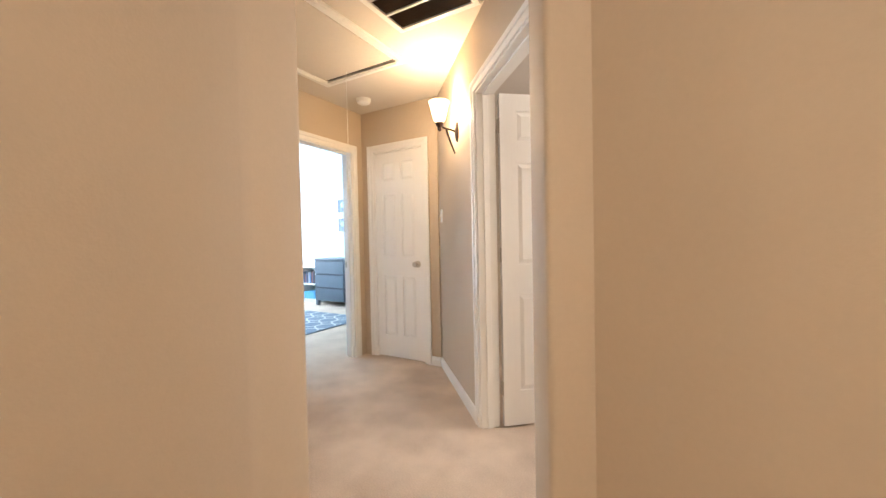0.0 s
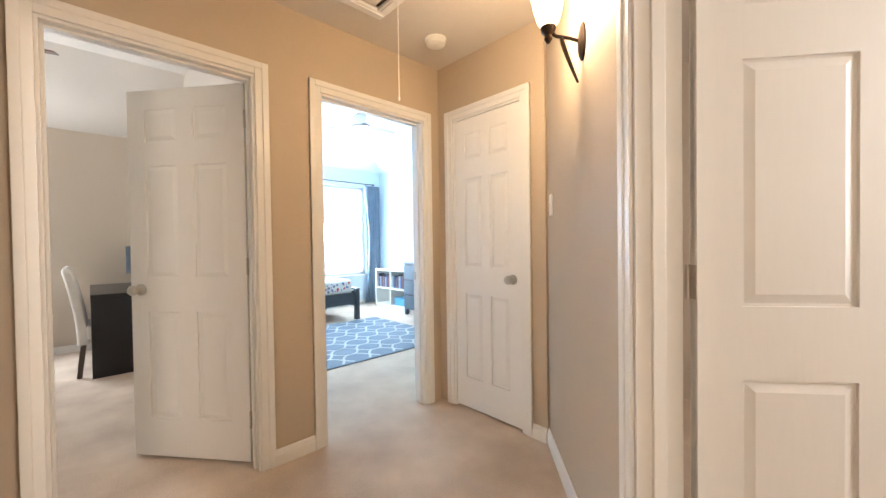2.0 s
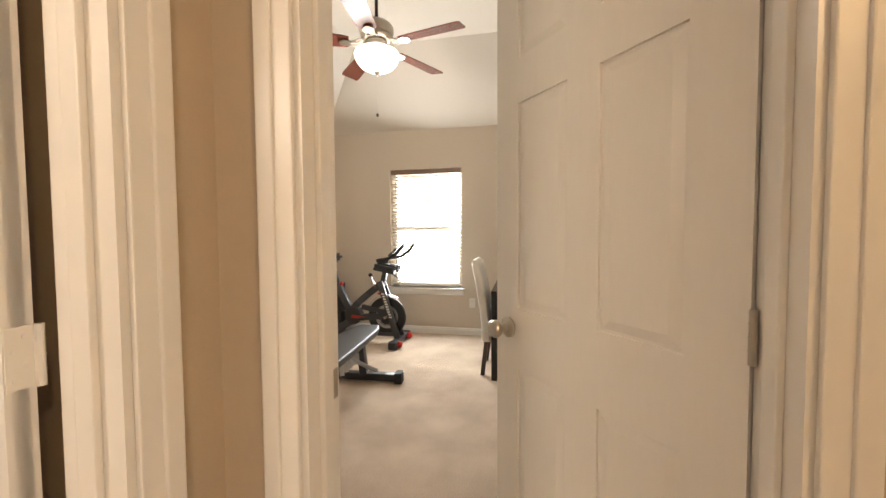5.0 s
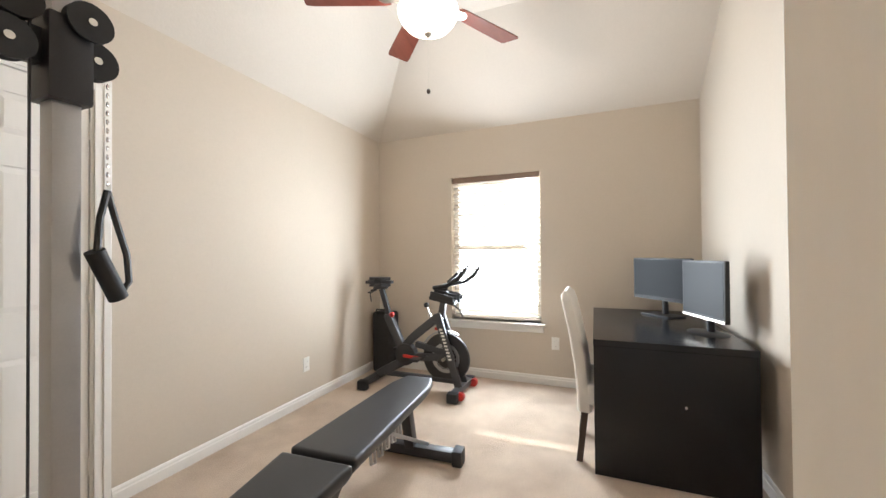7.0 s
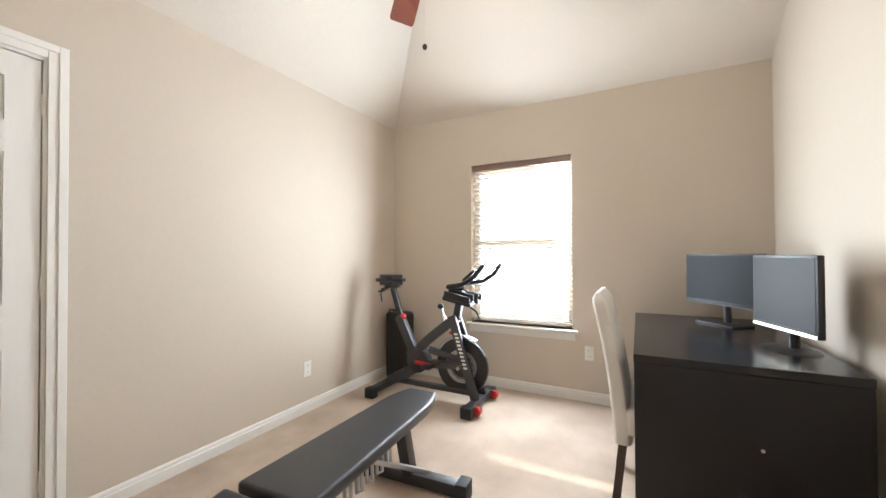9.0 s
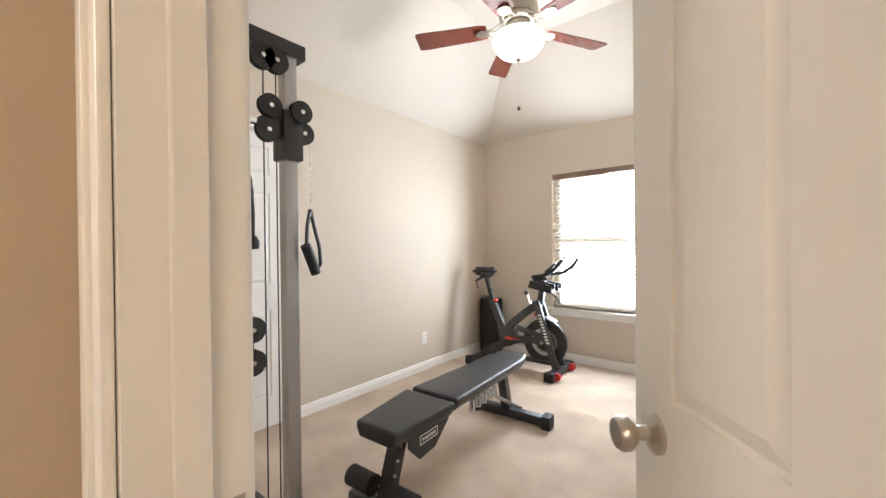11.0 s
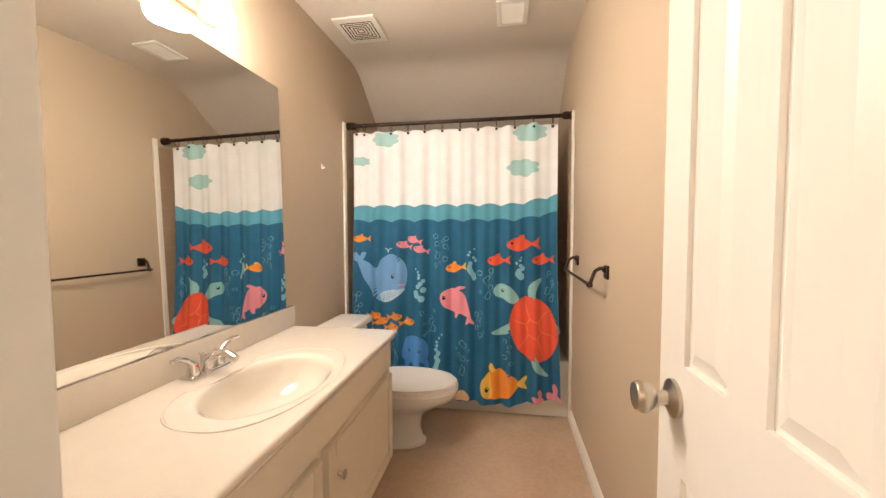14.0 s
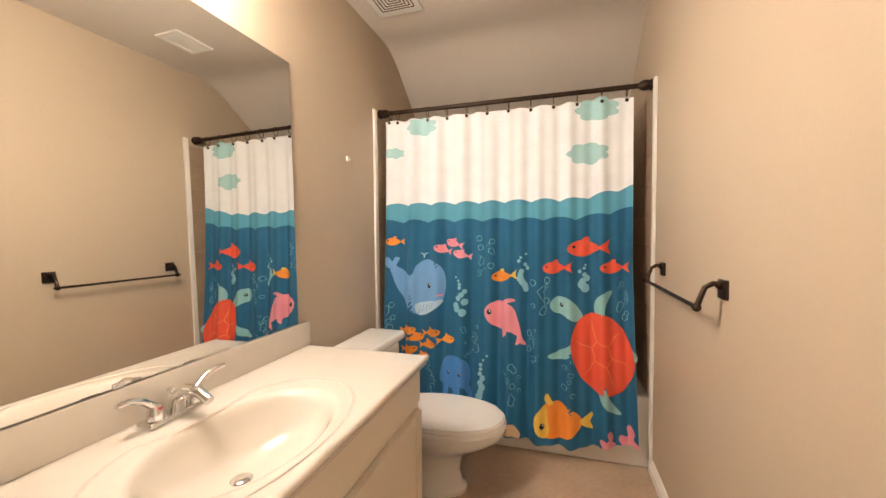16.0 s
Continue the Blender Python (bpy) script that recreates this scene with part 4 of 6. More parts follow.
spin_bike()
t = thing("rolled_mat_bag", "black upright gear bag in the corner behind the bike", "bag", pose(-6.30, -1.02, 0))
bm = B()
box(bm, -0.09, 0.09, -0.115, 0.115, 0, 0.63, 0.04, segments=4)
part("body", bm, RUBBER, t)
bm = B()
tube(bm, [(0.10, -0.06, 0.61), (0.10, -0.05, 0.66), (0.10, 0.05, 0.66), (0.10, 0.06, 0.61)], 0.009, 8)
part("strap", bm, BLACK, t)


def weight_bench():
    t = thing("weight_bench", "adjustable weight bench with black vinyl pads", "weight bench", pose(-3.60, 0.065, 0, 0, 0, 183.2))
    def pad(name, x0, x1, w0, w1, z0, z1, thick):
        bm = B()
        n = 14
        cols = []
        for k in range(n + 1):
            f = k / n
            x = x0 + (x1 - x0) * f
            nose = max(0.0, (f - 0.80) / 0.20) if x1 > 1 else 0.0
            w = (w0 + (w1 - w0) * f) * (1 - 0.34 * nose ** 2)
            z = z0 + (z1 - z0) * f
            lower = 0.84 * w
            cols.append([bm.verts.new((x, y, z + dz)) for y, dz in ((-lower, -thick), (lower, -thick), (w, -thick * 0.45), (w, 0), (-w, 0), (-w, -thick * 0.45))])
        for a, b in zip(cols, cols[1:]):
            for i in range(6):
                bm.faces.new((a[i], a[(i + 1) % 6], b[(i + 1) % 6], b[i]))
        bm.faces.new(cols[0])
        bm.faces.new(list(reversed(cols[-1])))
        bmesh.ops.recalc_face_normals(bm, faces=bm.faces)
        es = [e for e in bm.edges if e.calc_face_angle(0) > 0.6]
        bmesh.ops.bevel(bm, geom=es, offset=0.018, segments=4, affect="EDGES", profile=0.6)
        return part(name, bm, VINYL_BLACK, t, "stitched black vinyl pad")
    pad("seat_pad", 0.0, 0.40, 0.125, 0.165, 0.44, 0.455, 0.075)
    pad("back_pad", 0.43, 1.45, 0.155, 0.125, 0.455, 0.44, 0.07)
    bm = B()
    bar(bm, (0.10, 0, 0.34), (1.28, 0, 0.345), 0.06, 0.06, 0.006)
    part("spine", bm, STEEL_BLACK, t)
    for s in (-1, 1):
        bm = B()
        slab(bm, [(0.14, 0.37), (0.14, 0.30), (0.22, 0.22), (0.34, 0.23), (0.46, 0.33), (0.46, 0.37)], "y", s * 0.075 - 0.004, 0.008)
        plate = part("side_plate", bm, STEEL_BLACK, t, smooth=False)
        bm = B()
        y = s * 0.0802
        for a, b, c, d in ((0.22, 0.36, 0.325, 0.330), (0.22, 0.36, 0.285, 0.290), (0.22, 0.225, 0.29, 0.325), (0.355, 0.36, 0.29, 0.325)):
            box(bm, a, b, y - 0.0008, y + 0.0008, c, d)
        for k in range(5):
            box(bm, 0.238 + k * 0.022, 0.254 + k * 0.022, y - 0.0008, y + 0.0008, 0.300, 0.314)
        part("label", bm, WHITE, plate, "white outlined maker's plate", smooth=False)
    bm = B()
    bar(bm, (0.16, 0, 0.34), (0.06, 0, 0.06), 0.07, 0.06, 0.006)
    part("front_leg", bm, STEEL_BLACK, t)
    bm = B()
    for z, x in ((0.31, 0.135), (0.25, 0.113), (0.19, 0.092), (0.13, 0.07)):
        rod(bm, (x - 0.005, -0.042, z), (x - 0.005, 0.042, z), 0.007, n=10)
    part("bolts", bm, NICKEL, t)
    bm = B()
    bar(bm, (0.06, -0.22, 0.03), (0.06, 0.22, 0.03), 0.06, 0.05, 0.006)
    part("front_foot", bm, STEEL_BLACK, t)
    for s in (-1, 1):
        bm = B()
        rod(bm, (0.04, s * 0.05, 0.14), (0.04, s * 0.20, 0.14), 0.048, n=22)
        roller = part("foam_roller", bm, RUBBER, t, "black foam roller")
        bm = B()
        rod(bm, (0.04, s * 0.20, 0.14), (0.04, s * 0.203, 0.14), 0.022, n=16)
        part("cap", bm, NICKEL, roller)
    bm = B()
    bar(bm, (1.22, 0, 0.34), (1.30, 0, 0.05), 0.06, 0.06, 0.006)
    part("rear_leg", bm, STEEL_BLACK, t)
    bm = B()
    bar(bm, (1.30, -0.30, 0.045), (1.30, 0.26, 0.045), 0.065, 0.06, 0.006)
    part("rear_foot", bm, STEEL_BLACK, t)
    for s in (-0.30, 0.26):
        bm = B()
        box(bm, 1.255, 1.345, s - 0.03, s + 0.03, 0.0, 0.09, 0.008)
        part("foot_cap", bm, RUBBER, t)
    bm = B()
    bar(bm, (0.90, -0.03, 0.33), (1.28, -0.10, 0.10), 0.05, 0.02, 0.003)
    for k in range(5):
        tube(bm, [(0.72 + k * 0.07, -0.05, 0.33), (0.71 + k * 0.07, -0.06, 0.27), (0.745 + k * 0.07, -0.06, 0.26), (0.755 + k * 0.07, -0.05, 0.32)], 0.008, 7)
    part("adjust_ladder", bm, STEEL_GREY, t, "notched steel adjusting ladder")


weight_bench()


def cable_tower():
    t = thing("cable_tower", "silver cable pulley tower with black carriage and handles", "exercise machine", pose(-3.10, -0.13, 0))
    for x in (-0.22, 0.22):
        bm = B()
        bar(bm, (x, 0, 0.02), (x, 0, 2.04), 0.055, 0.055, 0.004)
        part("post", bm, STEEL_GREY, t, "brushed silver square post")
    bm = B()
    box(bm, -0.285, 0.285, -0.035, 0.035, 2.03, 2.09, 0.004)
    part("top_beam", bm, STEEL_BLACK, t, smooth=False)
    bm = B()
    box(bm, -0.30, 0.30, -0.06, 0.06, 0.0, 0.05, 0.006)
    box(bm, -0.25, -0.19, -0.40, 0.25, 0.0, 0.045, 0.006)
    box(bm, 0.19, 0.25, -0.40, 0.25, 0.0, 0.045, 0.006)
    part("base", bm, STEEL_BLACK, t)
    def pulley(c, r=0.05, along="y"):
        bm = B()
        m = pose(*c, 90) if along == "y" else pose(*c, 0, 90)
        lathe(bm, [(0.0, -0.014), (r * 0.5, -0.014), (r, -0.014), (r, -0.008), (r * 0.88, 0), (r, 0.008), (r, 0.014), (r * 0.5, 0.014), (0, 0.014)], m, 24)
        p = part("pulley", bm, RUBBER, t, "black nylon pulley")
        bm = B()
        lathe(bm, [(0.009, -0.019), (0.009, 0.019), (0, 0.019)], m, 12)
        part("bolt", bm, CHROME, p)
    for x in (-0.10, 0.04, -0.19):
        pulley((x if x != -0.19 else -0.155, 0.03, 1.985))
    pulley((-0.05, 0.03, 0.93))
    pulley((-0.05, 0.03, 0.805))
    bm = B()
    box(bm, -0.062, -0.038, 0.012, 0.022, 0.79, 0.95, 0.004)
    part("pulley_bracket", bm, STEEL_BLACK, t)
    bm = B()
    box(bm, -0.262, -0.178, -0.05, 0.05, 1.60, 1.80, 0.008)
    box(bm, -0.20, -0.10, -0.02, 0.02, 1.68, 1.76, 0.006)
    part("carriage", bm, STEEL_BLACK, t, "black sliding pulley carriage")
    for c in ((-0.13, 0.03, 1.80), (-0.115, 0.04, 1.70), (-0.27, 0.03, 1.72), (-0.25, 0.05, 1.80)):
        pulley(c, 0.046)
    bm = B()
    for x in (-0.155, -0.105, -0.05, 0.0, 0.05, 0.10):
        tube(bm, [(x, 0.03, 0.06), (x, 0.03, 1.98)], 0.0028, 6)
    part("cables", bm, BLACK, t, "thin black steel cables")
    bm = B()
    box(bm, 0.05, 0.17, -0.04, 0.06, 0.05, 0.15, 0.01)
    box(bm, 0.09, 0.13, -0.02, 0.02, 0.15, 0.26, 0.006)
    part("low_carriage", bm, STEEL_BLACK, t)
    # rope attachment
    bm = B()
    pts = []
    for k in range(25):
        f = k / 24
        a = math.pi * f
        pts.append((0.0 + 0.045 * math.cos(a) * (1.0 if 0.2 < f < 0.8 else 1.0), 0.05, 1.28 + 0.28 * math.sin(a) ** 0.5))
    tube(bm, pts, [0.0115 + 0.0018 * (k % 2) for k in range(25)], 9)
    rope = part("rope", bm, RUBBER, t, "braided black rope attachment")
    for x in (-0.045, 0.045):
        bm = B()
        lathe(bm, [(0.0, -0.02), (0.026, -0.018), (0.027, 0.012), (0.018, 0.03), (0, 0.03)], pose(x, 0.05, 1.255), 16)
        part("stopper", bm, RUBBER, rope)
    bm = B()
    tube(bm, [(0, 0.05, 1.555), (0.012, 0.05, 1.585), (0, 0.05, 1.62), (-0.012, 0.05, 1.585), (0, 0.05, 1.556)], 0.0045, 7)
    tube(bm, [(0, 0.05, 1.615), (0, 0.045, 1.70)], 0.004, 6)
    tube(bm, [(0, 0.045, 1.70), (-0.06, 0.04, 1.715), (-0.11, 0.04, 1.72)], 0.006, 6)
    part("carabiner", bm, CHROME, t)
    # strap handle
    bm = B()
    for k in range(12):
        z = 1.66 - k * 0.022
        ball(bm, (-0.285, 0.055, z), 0.0045, (0.7, 1, 1.6), 8, 6)
    part("chain", bm, CHROME, t)
    bm = B()
    tube(bm, [(-0.285, 0.055, 1.40), (-0.268, 0.06, 1.33), (-0.258, 0.065, 1.22)], 0.008, 8)
    tube(bm, [(-0.285, 0.055, 1.40), (-0.305, 0.05, 1.33), (-0.330, 0.05, 1.24), (-0.335, 0.05, 1.17), (-0.318, 0.05, 1.145)], 0.008, 8)
    part("strap", bm, BLACK, t)
    bm = B()
    rod(bm, (-0.255, 0.065, 1.25), (-0.312, 0.05, 1.13), 0.021, n=16)
    part("grip", bm, RUBBER, t, "black foam handle grip")


cable_tower()


# ---------- bathroom ----------
VX0, VX1, VY0, VY1, VZ = -1.575, -1.013, -0.915, 0.48, 0.735


def vanity():
    t = thing("vanity_cabinet", "cream painted bathroom vanity cabinet", "cabinet", pose(0, 0, 0))
    bm = B()
    box(bm, VX0 + 0.035, VX1, VY0 + 0.03, VY1 - 0.002, 0.09, VZ - 0.17)
    box(bm, VX0 + 0.035, VX0 + 0.053, VY0 + 0.03, VY1 - 0.002, VZ - 0.17, VZ - 0.036)
    box(bm, VX0 + 0.053, VX1, VY0 + 0.03, VY0 + 0.048, VZ - 0.17, VZ - 0.036)
    box(bm, VX0 + 0.10, VX1, VY0 + 0.03, VY1 - 0.002, 0.006, 0.09)
    part("body", bm, CABINET, t, smooth=False)
    x = VX0 + 0.035
    for y0, y1, ky in ((-0.86, -0.20, -0.27), (-0.165, 0.45, -0.09)):
        bm = B()
        box(bm, x - 0.018, x, y0, y1, 0.13, 0.545, 0.003)
        d = part("door", bm, CABINET, t, smooth=False)
        bm = B()
        for a, b, c, e in ((y0, y0 + 0.055, 0.13, 0.545), (y1 - 0.055, y1, 0.13, 0.545), (y0 + 0.055, y1 - 0.055, 0.13, 0.185), (y0 + 0.055, y1 - 0.055, 0.49, 0.545)):
            box(bm, x - 0.024, x - 0.018, a + 0.002, b - 0.002, c + 0.002, e - 0.002, 0.002)
        part("door_moulding", bm, CABINET, d, smooth=False)
        bm = B()
        lathe(bm, [(0.008, 0), (0.006, 0.012), (0.015, 0.018), (0.016, 0.024), (0, 0.028)], pose(x - 0.024, ky, 0.43, 0, -90), 16)
        part("knob", bm, NICKEL, d, "small nickel knob")
    bm = B()
    box(bm, x - 0.018, x, -0.86, 0.45, 0.575, 0.69, 0.003)
    part("false_drawer", bm, CABINET, t, smooth=False)

    # counter with a sunk oval bowl
    t = thing("countertop", "cream cultured marble vanity top with moulded oval basin", "countertop", pose(0, 0, 0))
    cx, cy, rx, ry = -1.345, -0.255, 0.168, 0.245
    bm = B()
    x0, x1, y0, y1 = VX0, VX1, VY0, VY1
    n = 64
    rings = []
    for f, dz in ((1.12, 0.0), (1.06, -0.001), (1.02, -0.005), (0.98, -0.014), (0.94, -0.030), (0.88, -0.055), (0.78, -0.086), (0.64, -0.112), (0.46, -0.130), (0.26, -0.139), (0.10, -0.142)):
        ring = []
        lean = 0.055 * max(0.0, 1 - f)
        for k in range(n):
            a = 2 * math.pi * k / n
            ring.append(bm.verts.new((cx + lean + f * rx * math.cos(a), cy - 0.4 * lean + f * ry * math.sin(a), VZ + dz)))
        rings.append(ring)
    for a, b in zip(rings, rings[1:]):
        for k in range(n):
            bm.faces.new((a[k], a[(k + 1) % n], b[(k + 1) % n], b[k]))
    bm.faces.new(rings[-1])
    # flat deck between the basin rim and the counter's edge
    edge = []
    for k in range(n):
        a = 2 * math.pi * k / n
        dx, dy = math.cos(a), math.sin(a)
        s = min((x1 - cx) / dx if dx > 1e-6 else 1e9, (x0 + 0.012 - cx) / dx if dx < -1e-6 else 1e9, (y1 - cy) / dy if dy > 1e-6 else 1e9, (y0 + 0.012 - cy) / dy if dy < -1e-6 else 1e9)
        edge.append((cx + s * dx, cy + s * dy))
    for corner in ((x0 + 0.012, y0 + 0.012), (x1, y0 + 0.012), (x1, y1), (x0 + 0.012, y1)):
        k = min(range(n), key=lambda i: (edge[i][0] - corner[0]) ** 2 + (edge[i][1] - corner[1]) ** 2)
        edge[k] = corner
    ev = [bm.verts.new((a, b, VZ)) for a, b in edge]
    for k in range(n):
        bm.faces.new((ev[k], ev[(k + 1) % n], rings[0][(k + 1) % n], rings[0][k]))
    part("deck", bm, MARBLE, t)
    bm = B()
    prof = [(0.0125, 0.0), (0.006, -0.001), (0.001, -0.006), (0.0, -0.014), (0.003, -0.022), (0.010, -0.028), (0.010, -0.036), (0.03, -0.036), (0.03, -0.004), (0.0125, -0.0005)]
    slab(bm, [(VX0 + a, VZ + z) for a, z in prof], "y", VY0 + 0.0, VY1 - VY0)
    part("front_edge", bm, MARBLE, t)
    bm = B()
    slab(bm, [(VY0 + a, VZ + z) for a, z in prof], "x", VX0 + 0.012, VX1 - VX0 - 0.012)
    part("end_edge", bm, MARBLE, t)
    bm = B()
    box(bm, VX1 - 0.024, VX1, VY0 + 0.005, VY1, VZ + 0.0005, VZ + 0.105, 0.005)
    part("backsplash", bm, MARBLE, t)
    bm = B()
    pts = []
    for k in range(73):
        a = 2 * math.pi * k / 72
        y = cy + 0.325 * math.sin(a)
        x = cx + (0.215 if math.cos(a) > 0 else 0.198) * math.copysign(abs(math.cos(a)) ** 0.8, math.cos(a))
        if math.cos(a) > 0:
            x -= 0.042 * math.exp(-((y + 0.275) / 0.135) ** 4)
        pts.append((x, y, VZ - 0.001))
    tube(bm, pts, 0.0045, 6, cap=False)
    part("drip_ridge", bm, MARBLE, t)
    bm = B()
    lathe(bm, [(0.0, VZ - 0.136), (0.010, VZ - 0.134), (0.020, VZ - 0.136), (0.024, VZ - 0.1385), (0.027, VZ - 0.141), (0, VZ - 0.1415)], pose(cx + 0.052, cy - 0.021, 0), 24)
    part("drain", bm, CHROME, t, "chrome drain")


vanity()


def faucet():
    t = thing("faucet", "chrome two-handle basin faucet", "faucet", pose(-1.087, -0.272, VZ))
    bm = B()
    box(bm, -0.027, 0.027, -0.085, 0.085, 0, 0.016, 0.008, segments=3)
    part("base", bm, CHROME, t)
    bm = B()
    tube(bm, [(0.0, 0, 0.01), (-0.01, 0, 0.05), (-0.04, 0, 0.072), (-0.085, 0, 0.07), (-0.115, 0, 0.052)], [0.022, 0.02, 0.017, 0.014, 0.013], 14)
    part("spout", bm, CHROME, t)
    for s in (-1, 1):
        bm = B()
        lathe(bm, [(0.021, 0.014), (0.019, 0.035), (0.014, 0.052), (0.0, 0.056)], pose(0, s * 0.055, 0), 18)
        tube(bm, [(0, s * 0.055, 0.046), (0.0, s * 0.085, 0.072), (-0.004, s * 0.115, 0.086), (-0.008, s * 0.145, 0.087)], [0.011, 0.009, 0.008, 0.006], 10)
        h = part("handle", bm, CHROME, t, "curved chrome lever")
        bm = B()
        ball(bm, (-0.018, s * 0.055, 0.045), 0.004, u=8, v=6)
        part("dot", bm, RED if s > 0 else material("blue_dot", (0.05, 0.1, 0.5), 0.4), h)
    bm = B()
    rod(bm, (0.020, 0, 0.014), (0.020, 0, 0.062), 0.003, n=8)
    lathe(bm, [(0.003, 0.06), (0.009, 0.066), (0.009, 0.070), (0, 0.072)], pose(0.020, 0, 0), 12)
    part("drain_lift", bm, CHROME, t)


faucet()
t = thing("vanity_mirror", "large frameless wall mirror above the vanity", "mirror", pose(-1.024, -0.17, 1.375, 0, 0.8, 0))
bm = B()
box(bm, -0.003, 0.003, -0.665, 0.62, -0.53, 0.53, 0.0)
part("glass", bm, mirror, t, smooth=False)
bm = B()
for y in (-0.5, 0.0, 0.5):
    box(bm, -0.006, -0.003, y - 0.012, y + 0.012, -0.533, -0.52, 0.001)
part("clips", bm, CHROME, t, smooth=False)

t = thing("vanity_light", "bronze bar light with three lit glass shades", "wall lamp", pose(-1.011, -0.15, 2.03))
bm = B()
box(bm, -0.022, 0.0, -0.30, 0.30, -0.045, 0.045, 0.006)
part("bar", bm, NICKEL, t)
for y in (-0.21, 0.0, 0.21):
    bm = B()
    lathe(bm, [(0.022, 0.03), (0.032, 0.02), (0.045, -0.02), (0.058, -0.07), (0.054, -0.07), (0.0, -0.06)], pose(-0.09, y, 0.0), 22)
    s = part("shade", bm, GLOW_WARM, t, "glowing frosted glass shade")
    s.visible_shadow = False
    bm = B()
    tube(bm, [(-0.02, y, 0.0), (-0.06, y, 0.035), (-0.09, y, 0.03)], 0.008, 8)
    part("arm", bm, NICKEL, t)


def toilet():
    cy = -1.215
    t = thing("toilet", "white ceramic toilet with the lid closed", "toilet", pose(-1.02, cy, 0.006) @ Matrix.Diagonal((1, 1, 0.86, 1)))
    bm = B()
    n = 32
    rings = []
    for z, cxx, rx, ry in ((0.0, -0.42, 0.215, 0.112), (0.018, -0.42, 0.215, 0.112), (0.035, -0.42, 0.195, 0.098), (0.11, -0.425, 0.175, 0.088), (0.19, -0.44, 0.175, 0.09), (0.235, -0.465, 0.20, 0.115), (0.29, -0.505, 0.25, 0.160), (0.325, -0.525, 0.277, 0.178),
                           (0.35, -0.53, 0.285, 0.182), (0.375, -0.53, 0.29, 0.185), (0.382, -0.53, 0.285, 0.180)):
        rings.append([bm.verts.new((cxx + rx * math.cos(2 * math.pi * k / n), ry * math.sin(2 * math.pi * k / n), z)) for k in range(n)])
    for a, b in zip(rings, rings[1:]):
        for k in range(n):
            bm.faces.new((a[k], a[(k + 1) % n], b[(k + 1) % n], b[k]))
    bm.faces.new(list(reversed(rings[0])))
    bm.faces.new(rings[-1])
    part("bowl", bm, CERAMIC, t)
    for name, z0, z1, grow in (("seat", 0.384, 0.400, 1.0), ("lid", 0.403, 0.424, 0.985)):
        bm = B()
        out = []
        for k in range(40):
            a = 2 * math.pi * k / 40
            x = -0.52 - grow * 0.30 * math.cos(a)
            y = grow * 0.186 * math.sin(a)
            out.append((max(-0.86, min(x, -0.265)), y))
        low, high = prism(bm, out, z0, z1)
        bmesh.ops.bevel(bm, geom=[e for e in bm.edges if abs(e.verts[0].co.z - e.verts[1].co.z) < 1e-5 and e.verts[0].co.z > z1 - 1e-4], offset=0.007, segments=3, affect="EDGES")
        part(name, bm, CERAMIC, t)
    bm = B()
    box(bm, -0.215, -0.02, -0.215, 0.215, 0.38, 0.735, 0.045, segments=5)
    part("tank", bm, CERAMIC, t)
    bm = B()
    box(bm, -0.238, -0.012, -0.232, 0.232, 0.730, 0.785, 0.026, segments=5)
    part("tank_lid", bm, CERAMIC, t)
    bm = B()
    rod(bm, (-0.213, 0.15, 0.66), (-0.24, 0.15, 0.66), 0.010, n=10)
    bar(bm, (-0.240, 0.16, 0.66), (-0.240, 0.08, 0.653), 0.008, 0.014, 0.003)
    part("flush_lever", bm, CHROME, t)
    for s in (-1, 1):
        bm = B()
        rod(bm, (-0.27, s * 0.07, 0.385), (-0.27, s * 0.07, 0.425), 0.014, n=12)
        part("seat_hinge", bm, CERAMIC, t)


toilet()


def paper_holder():
    t = thing("toilet_paper_holder", "empty dark bronze toilet paper holder on the vanity's side", "paper holder", pose(-1.49, VY0 + 0.0305, 0.535))
    for z in (-0.030, 0.030):
        bm = B()
        lathe(bm, [(0.020, 0.0), (0.020, 0.005), (0.010, 0.010), (0.008, 0.040), (0.013, 0.046), (0.013, 0.056), (0, 0.060)], pose(0, 0, z, 90), 16)
        part("post", bm, BRONZE, t)
    bm = B()
    rod(bm, (0, -0.048, -0.028), (0, -0.048, 0.028), 0.006, n=10)
    part("roller", bm, BRONZE, t)


paper_holder()


